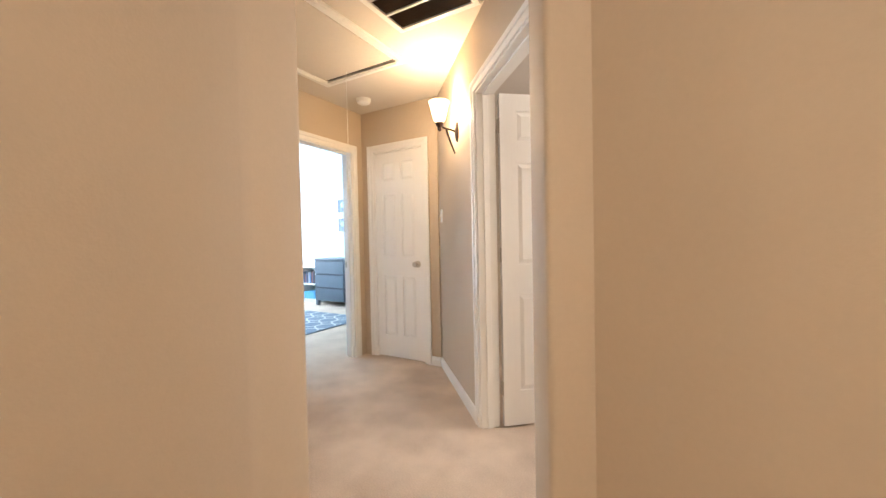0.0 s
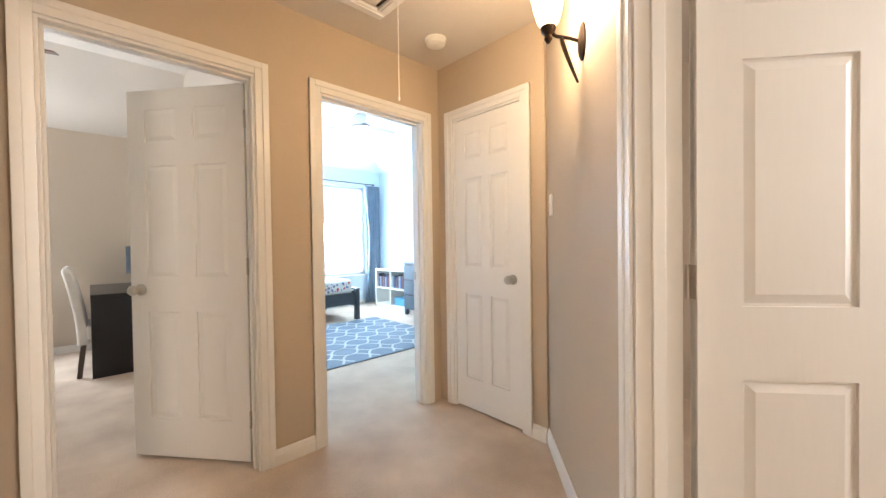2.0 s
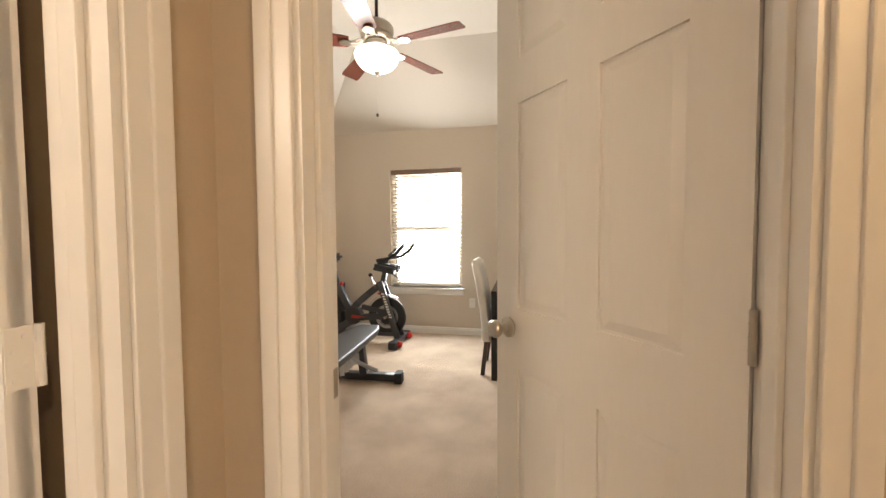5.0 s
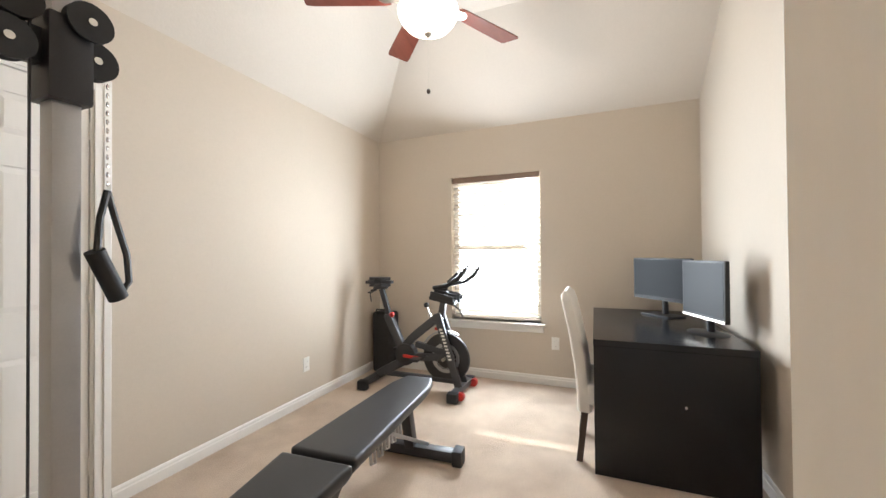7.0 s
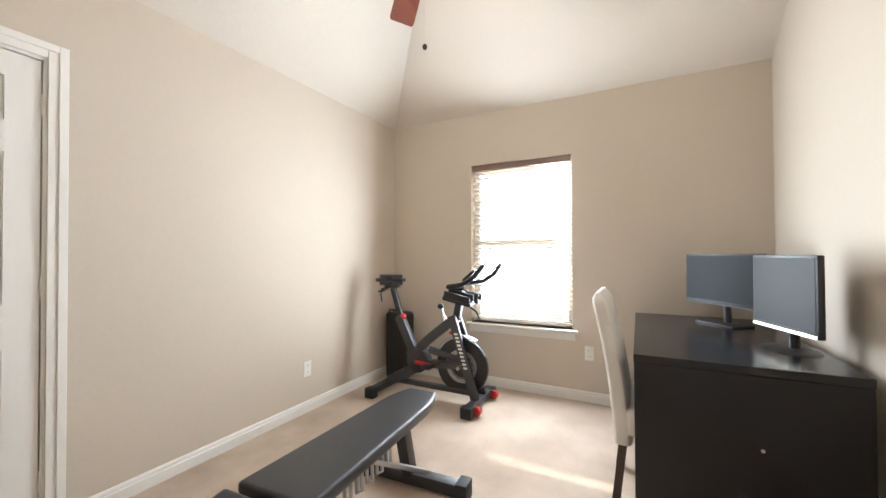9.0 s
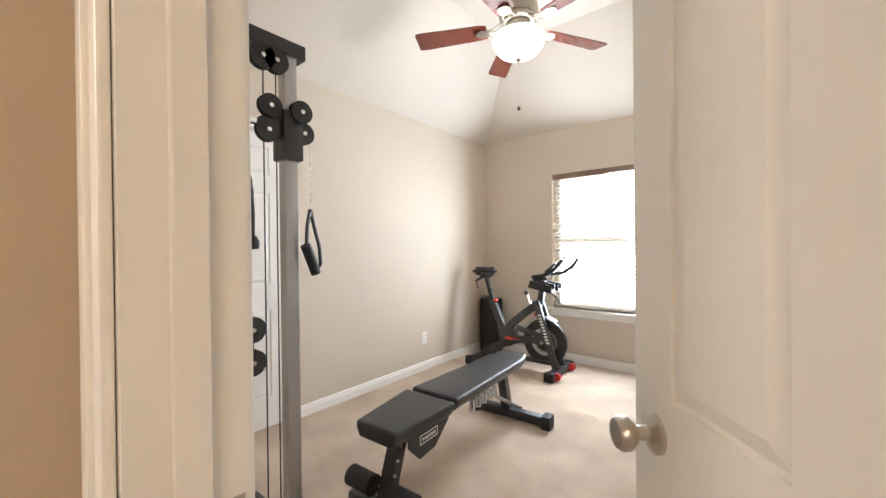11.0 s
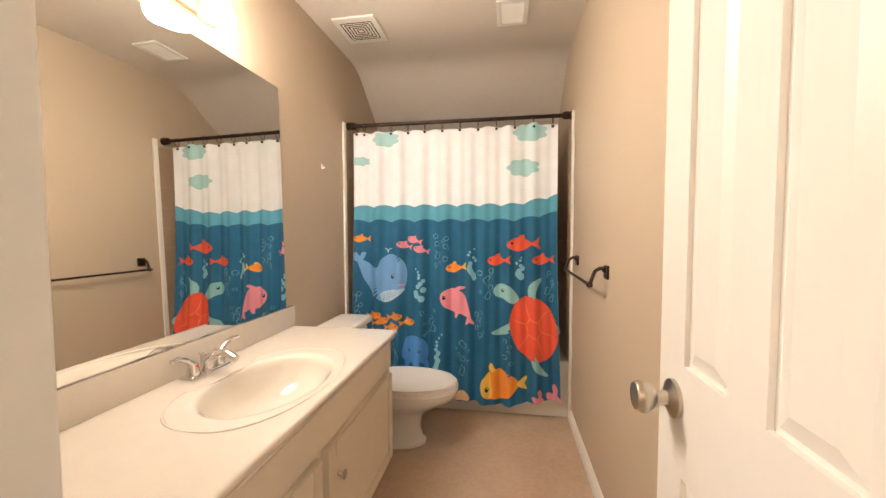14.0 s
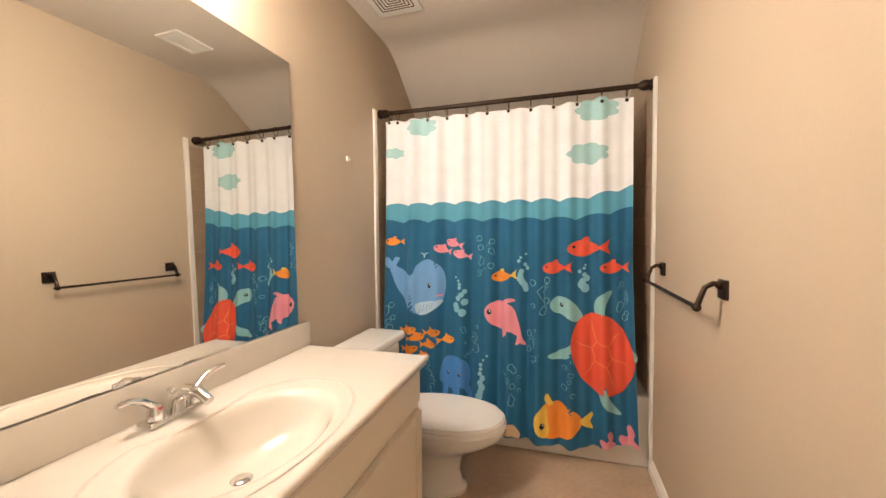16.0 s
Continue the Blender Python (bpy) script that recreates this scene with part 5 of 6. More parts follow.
def bathtub():
    t = thing("bathtub", "white alcove bathtub behind the curtain", "bathtub", pose(0, 0, 0.006))
    x0, x1, y0, y1, h = -2.512, -1.014, -2.40, -1.615, 0.37
    bm = B()
    box(bm, x0, x1, y1 - 0.07, y1, 0, h, 0.014, segments=3)
    part("apron", bm, CERAMIC, t)
    bm = B()
    box(bm, x0, x1, y0, y0 + 0.05, 0.02, h, 0.012)
    box(bm, x0, x0 + 0.07, y0 + 0.05, y1 - 0.07, 0.02, h, 0.012)
    box(bm, x1 - 0.07, x1, y0 + 0.05, y1 - 0.07, 0.02, h, 0.012)
    box(bm, x0 + 0.07, x1 - 0.07, y0 + 0.05, y1 - 0.07, 0.0, 0.06)
    part("basin", bm, CERAMIC, t)
    for nm, dims in (("wall_tile_west", (-2.513, -2.503, -2.40, -1.60)), ("wall_tile_east", (-1.023, -1.012, -2.40, -1.60)), ("wall_tile_south", (-2.503, -1.023, -2.418, -2.405))):
        bm = B()
        z0, z1 = 0.377, 1.90
        rows, along = 10, (dims[0], dims[1]) if "south" in nm else (dims[2], dims[3])
        cols = max(1, round((along[1] - along[0]) / 0.152))
        body = tagged(new(nm), "tan shower wall tile", "wall", kind="structure")
        for r in range(rows):
            for c in range(cols):
                a = along[0] + (along[1] - along[0]) * c / cols + 0.001
                b = along[0] + (along[1] - along[0]) * (c + 1) / cols - 0.001
                lo, hi = z0 + 0.152 * r + 0.001, z0 + 0.152 * (r + 1) - 0.001
                bm = B()
                if "south" in nm:
                    box(bm, a, b, dims[2], dims[3], lo, hi)
                else:
                    box(bm, dims[0], dims[1], a, b, lo, hi)
                part("tile", bm, SHOWER, body, smooth=False)
    for x in (-2.5135, -1.0125):
        bm = B()
        s = 1 if x < -2 else -1
        box(bm, min(x, x + s * 0.014), max(x, x + s * 0.014), -1.60, -1.565, 0.006, 1.95, 0.003)
        structure("trim_shower", bm, TRIM, "narrow cream trim strip at the shower's edge")


bathtub()
t = thing("soap_shelf", "white corner soap shelf in the shower", "shelf", pose(-2.50, -2.38, 1.62))
bm = B()
out = [(0, 0)] + [(0.17 * math.cos(k / 8 * math.pi / 2), 0.17 * math.sin(k / 8 * math.pi / 2)) for k in range(9)]
prism(bm, out, 0, 0.02)
part("shelf", bm, CERAMIC, t)

t = thing("shower_rod", "dark bronze curtain rod over the tub", "curtain rod", pose(0, -1.66, 1.945))
bm = B()
rod(bm, (-2.503, 0, 0), (-1.024, 0, 0), 0.0125, n=16)
part("tube", bm, BRONZE, t)
for x, s in ((-2.514, 1), (-1.012, -1)):
    bm = B()
    lathe(bm, [(0.026, 0), (0.028, 0.010), (0.022, 0.02), (0.026, 0.03), (0.024, 0.05), (0.015, 0.065), (0, 0.066)], pose(x, 0, 0, 0, 90 * s), 18)
    part("end_flange", bm, BRONZE, t)


# ---- shower curtain with a sea print ----
CU = 1.37


def fold(s, z):
    """How far the cloth stands out at s metres from its first edge."""
    low = (1.90 - z) / 1.78
    amp = 0.010 + 0.013 * low
    w = math.sin(2 * math.pi * s / 0.148 + 0.8 * math.sin(3.1 * s)) + 0.45 * math.sin(2 * math.pi * s / 0.083 + 1.0 + 2 * s)
    near = math.exp(-((s - 0.05) / 0.05) ** 2)
    return -1.662 + amp * w * (1 + 0.8 * near) + 0.125 * low ** 2


def cloth(s, z, lift=0.0):
    d = (fold(s + 0.003, z) - fold(s - 0.003, z)) / 0.006
    k = lift / math.sqrt(1 + d * d)
    flare = 0.05 * max(0.0, (1.0 - z)) * max(0, s - 0.9)
    return Vector((-1.055 - s - flare + d * k, fold(s, z) + k, z))


def hem(s):
    return 0.115 + 0.018 * math.sin(5.5 * s + 0.8) + 0.02 * math.cos(9 * s)


def wave_a(s):
    return 1.385 + 0.055 * max(0, (s - 1.12) / 0.25) + 0.018 * abs(math.sin(math.pi * s / 0.145)) - 0.006


def wave_b(s):
    return 1.285 + 0.045 * max(0, (s - 1.12) / 0.25) + 0.020 * abs(math.sin(math.pi * (s + 0.06) / 0.165)) - 0.008


def dye(name, c, alt=None):
    return material(name, c, 0.85, vary=0.06, scale=9, fine=260, bump=0.12, bump_scale=320, alt=alt)


PRINT = {
    "white": dye("white_cloth", (0.80, 0.83, 0.87)), "light": dye("sea_light_dye", (0.09, 0.33, 0.47)), "deep": dye("sea_deep_dye", (0.013, 0.125, 0.25), (0.009, 0.098, 0.205)),
    "cloud": dye("cloud_dye", (0.36, 0.60, 0.62)), "orange": dye("orange_dye", (0.80, 0.27, 0.04)), "red": dye("coral_red_dye", (0.76, 0.095, 0.05)),
    "pink": dye("pink_dye", (0.76, 0.27, 0.34)), "whale": dye("whale_blue_dye", (0.15, 0.34, 0.64)), "pale": dye("pale_blue_dye", (0.42, 0.58, 0.70)),
    "sage": dye("sage_teal_dye", (0.25, 0.50, 0.53)), "yellow": dye("yellow_dye", (0.80, 0.50, 0.08)), "octo": dye("octopus_blue_dye", (0.06, 0.23, 0.58)),
    "bubble": dye("bubble_dye", (0.22, 0.47, 0.60)), "ink": dye("dark_ink", (0.01, 0.01, 0.015)), "line": dye("shell_line_dye", (0.84, 0.22, 0.08)),
}
curtain = thing("shower_curtain", "fabric shower curtain printed with sea animals under a white sky", "shower curtain", pose(0, 0, 0))


def sheet(name, mat, low, high, lift, label="", rows=26, cols=240):
    bm = B()
    grid = []
    for i in range(cols + 1):
        s = CU * i / cols
        a, b = low(s), high(s)
        grid.append([bm.verts.new(cloth(s, a + (b - a) * j / rows, lift)) for j in range(rows + 1)])
    for i in range(cols):
        for j in range(rows):
            bm.faces.new((grid[i][j], grid[i + 1][j], grid[i + 1][j + 1], grid[i][j + 1]))
    return part(name, bm, PRINT[mat], curtain, label)


sheet("cloth", "white", hem, lambda s: 1.895 - 0.004 * math.cos(2 * math.pi * s / 0.125), 0.0, "white fabric")
sheet("shallow_sea", "light", hem, wave_a, 0.0012, "light blue printed waves")
sheet("deep_sea", "deep", hem, wave_b, 0.0024, "deep blue printed sea")


def blob(name, mat, s, z, outline, lift=0.0036, turn=0.0, size=1.0, mirror_s=False, parent=None):
    """A printed shape: an outline of (along, up) round its middle, laid on the cloth."""
    bm = B()
    c, q = math.cos(radians(turn)), math.sin(radians(turn))
    pts = []
    for a, b in outline:
        a = -a if mirror_s else a
        pts.append((size * (a * c - b * q), size * (a * q + b * c)))
    fine = []
    for p, q in zip(pts, pts[1:] + pts[:1]):
        cuts = max(1, int(math.hypot(q[0] - p[0], q[1] - p[1]) / 0.012))
        fine += [(p[0] + (q[0] - p[0]) * i / cuts, p[1] + (q[1] - p[1]) * i / cuts) for i in range(cuts)]
    pts = fine
    n, steps = len(pts), max(3, int(max(math.hypot(a, b) for a, b in pts) / 0.009))
    mid = bm.verts.new(cloth(s, z, lift))
    last = None
    for r in range(1, steps + 1):
        f = r / steps
        ring = [bm.verts.new(cloth(s + f * a, max(z + f * b, hem(s + f * a)), lift)) for a, b in pts]
        for k in range(n):
            if last is None:
                bm.faces.new((mid, ring[k], ring[(k + 1) % n]))
            else:
                bm.faces.new((last[k], last[(k + 1) % n], ring[(k + 1) % n], ring[k]))
        last = ring
    return part(name, bm, PRINT[mat], parent or curtain)


def oval(a, b, n=28):
    return [(a * math.cos(2 * math.pi * k / n), b * math.sin(2 * math.pi * k / n)) for k in range(n)]


def lobes(a, b, count, depth, n=48):
    return [((1 + depth * abs(math.sin(count * math.pi * k / n))) * a * math.cos(2 * math.pi * k / n), (1 + depth * abs(math.sin(count * math.pi * k / n))) * b * math.sin(2 * math.pi * k / n)) for k in range(n)]


def fish(mat, s, z, size, turn=0.0, flip=False, tail=None):
    """A small printed fish; its head points to smaller s unless flipped."""
    sg = -1 if flip else 1
    c, q = math.cos(radians(turn)), math.sin(radians(turn))
    body = [(x, y * (1 - 0.35 * max(0, x))) for x, y in oval(1.0, 0.55)]
    b = blob("printed_fish", mat, s, z, body, 0.0036, turn, size, flip)
    def at(a, h):
        a *= sg
        return s + size * (a * c - h * q), z + size * (a * q + h * c)
    blob("tail", tail or mat, *at(1.25, 0), [(-0.4, 0), (0.35, 0.5), (0.2, 0), (0.35, -0.5)], 0.0037, turn, size, flip, b)
    blob("fin", tail or mat, *at(0.1, 0.55), [(-0.3, -0.1), (0.35, -0.1), (0.3, 0.22), (0.0, 0.18)], 0.0034, turn, size, flip, b)
    blob("eye", "ink", *at(-0.62, 0.12), oval(0.10, 0.10, 10), 0.0046, 0, size, flip, b)
    return b


def cloud(s, z, size):
    blob("printed_cloud", "cloud", s, z, lobes(1.0, 0.55, 7, 0.28), 0.0014, 0, size)


cloud(0.235, 1.845, 0.078)
cloud(0.055, 1.70, 0.048)
cloud(1.20, 1.85, 0.088)
cloud(1.155, 1.625, 0.085)
fish("orange", 0.050, 1.165, 0.042)
for s, z in ((0.355, 1.122), (0.425, 1.157), (0.470, 1.092)):
    fish("pink", s, z, 0.042, -15)
fish("orange", 0.705, 0.970, 0.055, 8, tail="yellow")
fish("red", 1.135, 1.128, 0.080, 3)
fish("red", 0.985, 1.022, 0.058, 3)
fish("red", 1.270, 1.028, 0.055, 3)
for s, z in ((0.21, 0.60), (0.29, 0.565), (0.31, 0.635), (0.40, 0.60), (0.17, 0.53), (0.25, 0.49), (0.16, 0.64)):
    fish("orange", s, z, 0.042, 8, flip=True)

def smooth_line(points, cuts=5):
    """A closed, rounded outline through a few turning points."""
    out = []
    n = len(points)
    for k in range(n):
        p0, p1, p2, p3 = (Vector(points[(k + d) % n]) for d in (-1, 0, 1, 2))
        for i in range(cuts):
            f = i / cuts
            q = 0.5 * (2 * p1 + (p2 - p0) * f + (2 * p0 - 5 * p1 + 4 * p2 - p3) * f * f + (3 * p1 - p0 - 3 * p2 + p3) * f ** 3)
            out.append((q.x, q.y))
    return out


def limb(name, mat, a, b, bend, wide, lift, parent, steps=18):
    """A tapering curved limb from a to b on the cloth, bowed sideways; widest near its root."""
    a, b = Vector(a), Vector(b)
    side = Vector((-(b - a).y, (b - a).x)).normalized()
    upper, lower = [], []
    for k in range(steps + 1):
        f = k / steps
        c = a.lerp(b, f) + side * bend * math.sin(math.pi * f)
        w = wide * math.sqrt(max(0.0, 1 - f ** 2.2)) * (0.75 + 0.5 * f)
        upper.append(c + side * w)
        lower.append(c - side * w)
    bm = B()
    rows = [[bm.verts.new(cloth(p.x + (q.x - p.x) * j / 10, max(hem(p.x), p.y + (q.y - p.y) * j / 10), lift + 0.0014)) for j in range(11)] for p, q in zip(upper, lower)]
    for r0, r1 in zip(rows, rows[1:]):
        for j in range(10):
            bm.faces.new((r0[j], r1[j], r1[j + 1], r0[j + 1]))
    return part(name, bm, PRINT[mat], parent)


def eye(s, z, r, parent):
    e = blob("eye", "ink", s, z, oval(r, r * 1.3, 14), 0.0052, parent=parent)
    blob("glint", "white", s + r * 0.25, z + r * 0.45, oval(r * 0.32, r * 0.36, 8), 0.0058, parent=parent)
    return e


w = blob("printed_whale", "whale", 0.25, 0.90, smooth_line([(0.02, 0.160), (0.095, 0.125), (0.130, 0.03), (0.108, -0.08), (0.04, -0.15), (-0.03, -0.172), (-0.105, -0.115), (-0.170, -0.02), (-0.205, 0.07),
         (-0.215, 0.118), (-0.188, 0.124), (-0.150, 0.095), (-0.078, 0.066), (-0.050, 0.125)]))
blob("fluke", "whale", 0.046, 1.035, smooth_line([(-0.038, 0.030), (-0.035, -0.012), (-0.005, -0.03), (0.02, -0.015), (0.042, 0.030), (0.015, 0.036), (0.0, 0.012), (-0.018, 0.036)]), 0.0037, parent=w)
belly = blob("belly", "pale", 0.262, 0.768, smooth_line([(-0.045, -0.038), (0.02, -0.022), (0.080, 0.022), (0.098, 0.058), (0.02, 0.046), (-0.060, 0.028), (-0.066, -0.004)]), 0.0044, parent=w)
for k in range(5):
    blob("belly_line", "whale", 0.222 + 0.022 * k, 0.766 + 0.007 * k, [(-0.0016, -0.026), (0.0016, -0.026), (0.0022, 0.020), (-0.0010, 0.020)], 0.0050, -12, parent=belly)
blob("cheek", "pink", 0.345, 0.853, oval(0.018, 0.005, 14), 0.0046, 6, parent=w)
eye(0.283, 0.905, 0.013, w)
for q in (-1, 1):
    limb("spout", "pale", (0.248, 1.068), (0.248 + q * 0.030, 1.098), q * 0.012, 0.0035, 0.0040, w, 8)

p = blob("printed_pink_fish", "pink", 0.705, 0.750, smooth_line([(-0.092, 0.028), (-0.055, 0.072), (0.015, 0.082), (0.068, 0.050), (0.094, -0.015), (0.108, -0.085), (0.088, -0.098), (0.045, -0.078), (-0.015, -0.068), (-0.070, -0.030)]))
limb("tail", "pink", (0.805, 0.668), (0.790, 0.600), 0.008, 0.013, 0.0038, p)
limb("tail", "pink", (0.805, 0.668), (0.838, 0.598), -0.010, 0.013, 0.0038, p)
limb("fin", "pink", (0.715, 0.815), (0.785, 0.842), 0.012, 0.013, 0.0034, p)
limb("fin", "pink", (0.715, 0.695), (0.725, 0.640), 0.010, 0.012, 0.0040, p)
eye(0.640, 0.772, 0.011, p)

SX, SZ, TILT_SHELL = 1.218, 0.588, 14
sh = blob("printed_turtle_shell", "red", SX, SZ, oval(0.146, 0.208, 40), 0.0060, TILT_SHELL)
hexa = [(0.042 * math.cos(radians(60 * k + 30)), 0.066 * math.sin(radians(60 * k + 30))) for k in range(6)]
turn_c, turn_s = math.cos(radians(TILT_SHELL)), math.sin(radians(TILT_SHELL))
for (x0, y0), (x1, y1) in zip(hexa, hexa[1:] + hexa[:1]):
    for a, b in (((x0, y0), (x1, y1)), ((x0, y0), (x0 * 3.1, y0 * 2.7))):
        q0, q1 = ((SX + u * turn_c - v * turn_s, SZ + u * turn_s + v * turn_c) for u, v in (a, b))
        limb("shell_line", "line", q0, q1, 0.004, 0.0030, 0.0060, sh, 8)
blob("head", "sage", 1.036, 0.818, smooth_line([(-0.070, 0.006), (-0.045, 0.045), (0.010, 0.050), (0.055, 0.018), (0.095, -0.045), (0.055, -0.075), (0.0, -0.045), (-0.050, -0.032)]), 0.0036, parent=sh)
eye(1.030, 0.826, 0.009, sh)
limb("flipper", "sage", (1.215, 0.765), (1.268, 0.912), 0.026, 0.026, 0.0033, sh)
limb("flipper", "sage", (1.090, 0.625), (0.955, 0.548), 0.022, 0.026, 0.0033, sh)
limb("flipper", "sage", (1.215, 0.410), (1.300, 0.292), -0.020, 0.022, 0.0033, sh)
limb("flipper", "sage", (1.340, 0.620), (1.366, 0.560), 0.006, 0.020, 0.0033, sh)

o = blob("printed_octopus", "octo", 0.440, 0.425, smooth_line([(-0.084, 0.0), (-0.060, 0.066), (0.0, 0.090), (0.062, 0.066), (0.088, 0.0), (0.080, -0.075), (0.0, -0.09), (-0.076, -0.075)]))
for k in range(5):
    limb("arm", "octo", (0.380 + 0.030 * k, 0.365), (0.362 + 0.044 * k, 0.235), 0.012 * (-1) ** k, 0.017, 0.0035, o)
for ds in (-0.030, 0.038):
    eye(0.440 + ds, 0.415, 0.007, o)

y = blob("printed_round_fish", "orange", 1.005, 0.228, smooth_line([(-0.110, -0.020), (-0.075, 0.070), (0.010, 0.092), (0.085, 0.055), (0.118, 0.005), (0.075, -0.055), (0.010, -0.095), (-0.070, -0.085)]), 0.0040)
blob("face", "yellow", 0.925, 0.210, smooth_line([(0.020, 0.090), (-0.020, 0.055), (-0.034, 0.0), (-0.020, -0.055), (0.020, -0.075), (0.038, -0.035), (0.030, 0.020)]), 0.0046, parent=y)
blob("tail", "yellow", 1.140, 0.240, smooth_line([(-0.030, -0.004), (0.020, 0.042), (0.036, 0.030), (0.018, 0.0), (0.034, -0.034), (0.012, -0.034)]), 0.0042, parent=y)
limb("fin", "yellow", (0.975, 0.305), (0.950, 0.360), 0.008, 0.018, 0.0036, y)
eye(0.926, 0.195, 0.012, y)
for q, z, size in ((1.240, 0.165, 0.85), (1.335, 0.180, 1.1)):
    c = blob("printed_coral", "pink", q, z, smooth_line([(-0.030, -0.040), (-0.026, -0.005), (-0.004, 0.012), (-0.010, 0.045), (0.008, 0.058), (0.022, 0.030), (0.018, 0.0), (0.036, -0.015), (0.026, -0.045)]), 0.0040, 0, size)
    blob("branch", "pink", q - 0.026 * size, z - 0.010, oval(0.016, 0.024, 16), 0.0041, 25, size, parent=c)
PRINT["sand"] = dye("sandy_dye", (0.62, 0.44, 0.27))
limb("printed_crab", "sand", (0.705, 0.140), (0.815, 0.125), 0.022, 0.034, 0.0041, curtain)

random.seed(4)
for s, z, count, spread, tall, filled in ((0.62, 1.08, 13, 0.045, 0.12, 0), (0.475, 0.86, 11, 0.03, 0.20, 1), (0.83, 1.0, 11, 0.035, 0.19, 1), (0.527, 0.60, 12, 0.05, 0.10, 0),
                                  (0.612, 0.42, 10, 0.02, 0.22, 1), (0.772, 0.38, 13, 0.045, 0.12, 0), (0.915, 0.87, 12, 0.04, 0.10, 0), (0.03, 0.70, 10, 0.03, 0.10, 0),
                                  (1.14, 0.98, 8, 0.025, 0.12, 1), (0.885, 0.60, 9, 0.03, 0.10, 0), (1.33, 0.86, 9, 0.03, 0.10, 0), (1.06, 0.47, 7, 0.02, 0.12, 0), (0.30, 0.39, 9, 0.03, 0.10, 0)):
    for k in range(count):
        f = k / max(1, count - 1)
        r = (0.006 + 0.017 * (1 - f) * random.uniform(0.6, 1.0)) if filled else random.uniform(0.006, 0.017)
        bs = min(CU - 0.03, max(0.02, s + random.uniform(-spread, spread)))
        bz = z - tall / 2 + tall * f if filled else z + tall * 0.85 * (2 * f - 1)
        bub = blob("printed_bubble", "bubble", bs, bz, oval(r, r * 1.1, 14), 0.0042)
        if not filled:
            blob("bubble_middle", "deep", bs, bz, oval(r * 0.84, r * 0.94, 14), 0.0050, parent=bub)
for k in range(12):
    s = 0.03 + k * (CU - 0.06) / 11
    if k == 1:
        s -= 0.07
    bm = B()
    c = cloth(s, 1.885)
    pts = [(c.x, -1.66 + 0.022 * math.sin(a), 1.930 + 0.030 * math.cos(a)) for a in [2 * math.pi * i / 16 for i in range(17)]]
    tube(bm, pts, 0.002, 6, cap=False)
    ring = part("ring", bm, BRONZE, curtain, "bronze curtain ring")
    bm = B()
    ball(bm, (c.x, c.y + 0.008, 1.882), 0.009, u=10, v=8)
    part("ring_ball", bm, BRONZE, ring)


def towel_bar():
    t = thing("towel_bar", "oil-rubbed bronze towel bar on the bathroom wall", "towel bar", pose(-2.515, 0, 1.045))
    for y in (-1.42, -0.79):
        bm = B()
        box(bm, 0, 0.010, y - 0.028, y + 0.028, -0.028, 0.028, 0.003)
        p = part("mount", bm, BRONZE, t)
        bm = B()
        tube(bm, [(0.008, y, 0.012), (0.03, y, 0.016), (0.05, y, 0.004), (0.064, y, -0.035), (0.07, y, -0.055)], [0.009, 0.008, 0.0075, 0.008, 0.009], 10)
        ball(bm, (0.012, y, 0.012), 0.014, u=12, v=8)
        ball(bm, (0.070, y, -0.055), 0.013, u=12, v=8)
        part("post", bm, BRONZE, p)
    bm = B()
    rod(bm, (0.070, -1.44, -0.055), (0.070, -0.775, -0.055), 0.0065, n=12)
    part("bar", bm, BRONZE, t)


towel_bar()
t = thing("wall_hook", "small white adhesive hook on the bathroom wall", "hook", pose(-1.011, -1.275, 1.605))
bm = B()
box(bm, -0.006, 0, -0.010, 0.010, -0.014, 0.014, 0.003)
tube(bm, [(-0.005, 0, -0.006), (-0.016, 0, -0.010), (-0.018, 0, 0.0)], 0.003, 6)
part("hook", bm, WHITE, t)

t = thing("exhaust_fan", "white square bathroom exhaust fan grille", "vent", pose(-1.245, -1.34, 2.42))
bm = B()
box(bm, -0.125, 0.125, -0.14, 0.14, -0.012, 0, 0.005)
part("cover", bm, WHITE, t)
for k in range(1, 6):
    h = 0.018 * k
    bm = B()
    for a, b, c, d in ((-h - 0.003, -h + 0.003, -h, h), (h - 0.003, h + 0.003, -h, h), (-h, h, -h - 0.003, -h + 0.003), (-h, h, h - 0.003, h + 0.003)):
        box(bm, a, b, c, d, -0.0135, -0.0115)
    part("slot", bm, GRILLE_DARK, t, smooth=False)
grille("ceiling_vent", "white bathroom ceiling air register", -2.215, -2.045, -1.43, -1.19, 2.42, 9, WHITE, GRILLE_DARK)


# ---------- bedroom ----------
t = tagged(new("window_2"), "bright bedroom window behind a sheer blind", "window", kind="structure")
SHEER = material("white_sheer", (0.85, 0.88, 0.92), 0.9, vary=0.02, bump=0)
SHEER.node_tree.nodes["Principled BSDF"].inputs["Transmission Weight"].default_value = 0.75
SHEER.node_tree.nodes["Principled BSDF"].inputs["IOR"].default_value = 1.02
wy0, wy1, wz0, wz1 = 3.35, 5.02, 0.58, 2.28
bm = B()
for a, b, c, d in ((wy0, wy0 + 0.05, wz0, wz1), (wy1 - 0.05, wy1, wz0, wz1), (wy0 + 0.05, wy1 - 0.05, wz0, wz0 + 0.05), (wy0 + 0.05, wy1 - 0.05, wz1 - 0.05, wz1), (4.16, 4.21, wz0 + 0.05, wz1 - 0.05)):
    box(bm, BX0 - 0.13, BX0 - 0.09, a, b, c, d, 0.004)
part("window_frame", bm, WHITE, t, smooth=False)
bm = B()
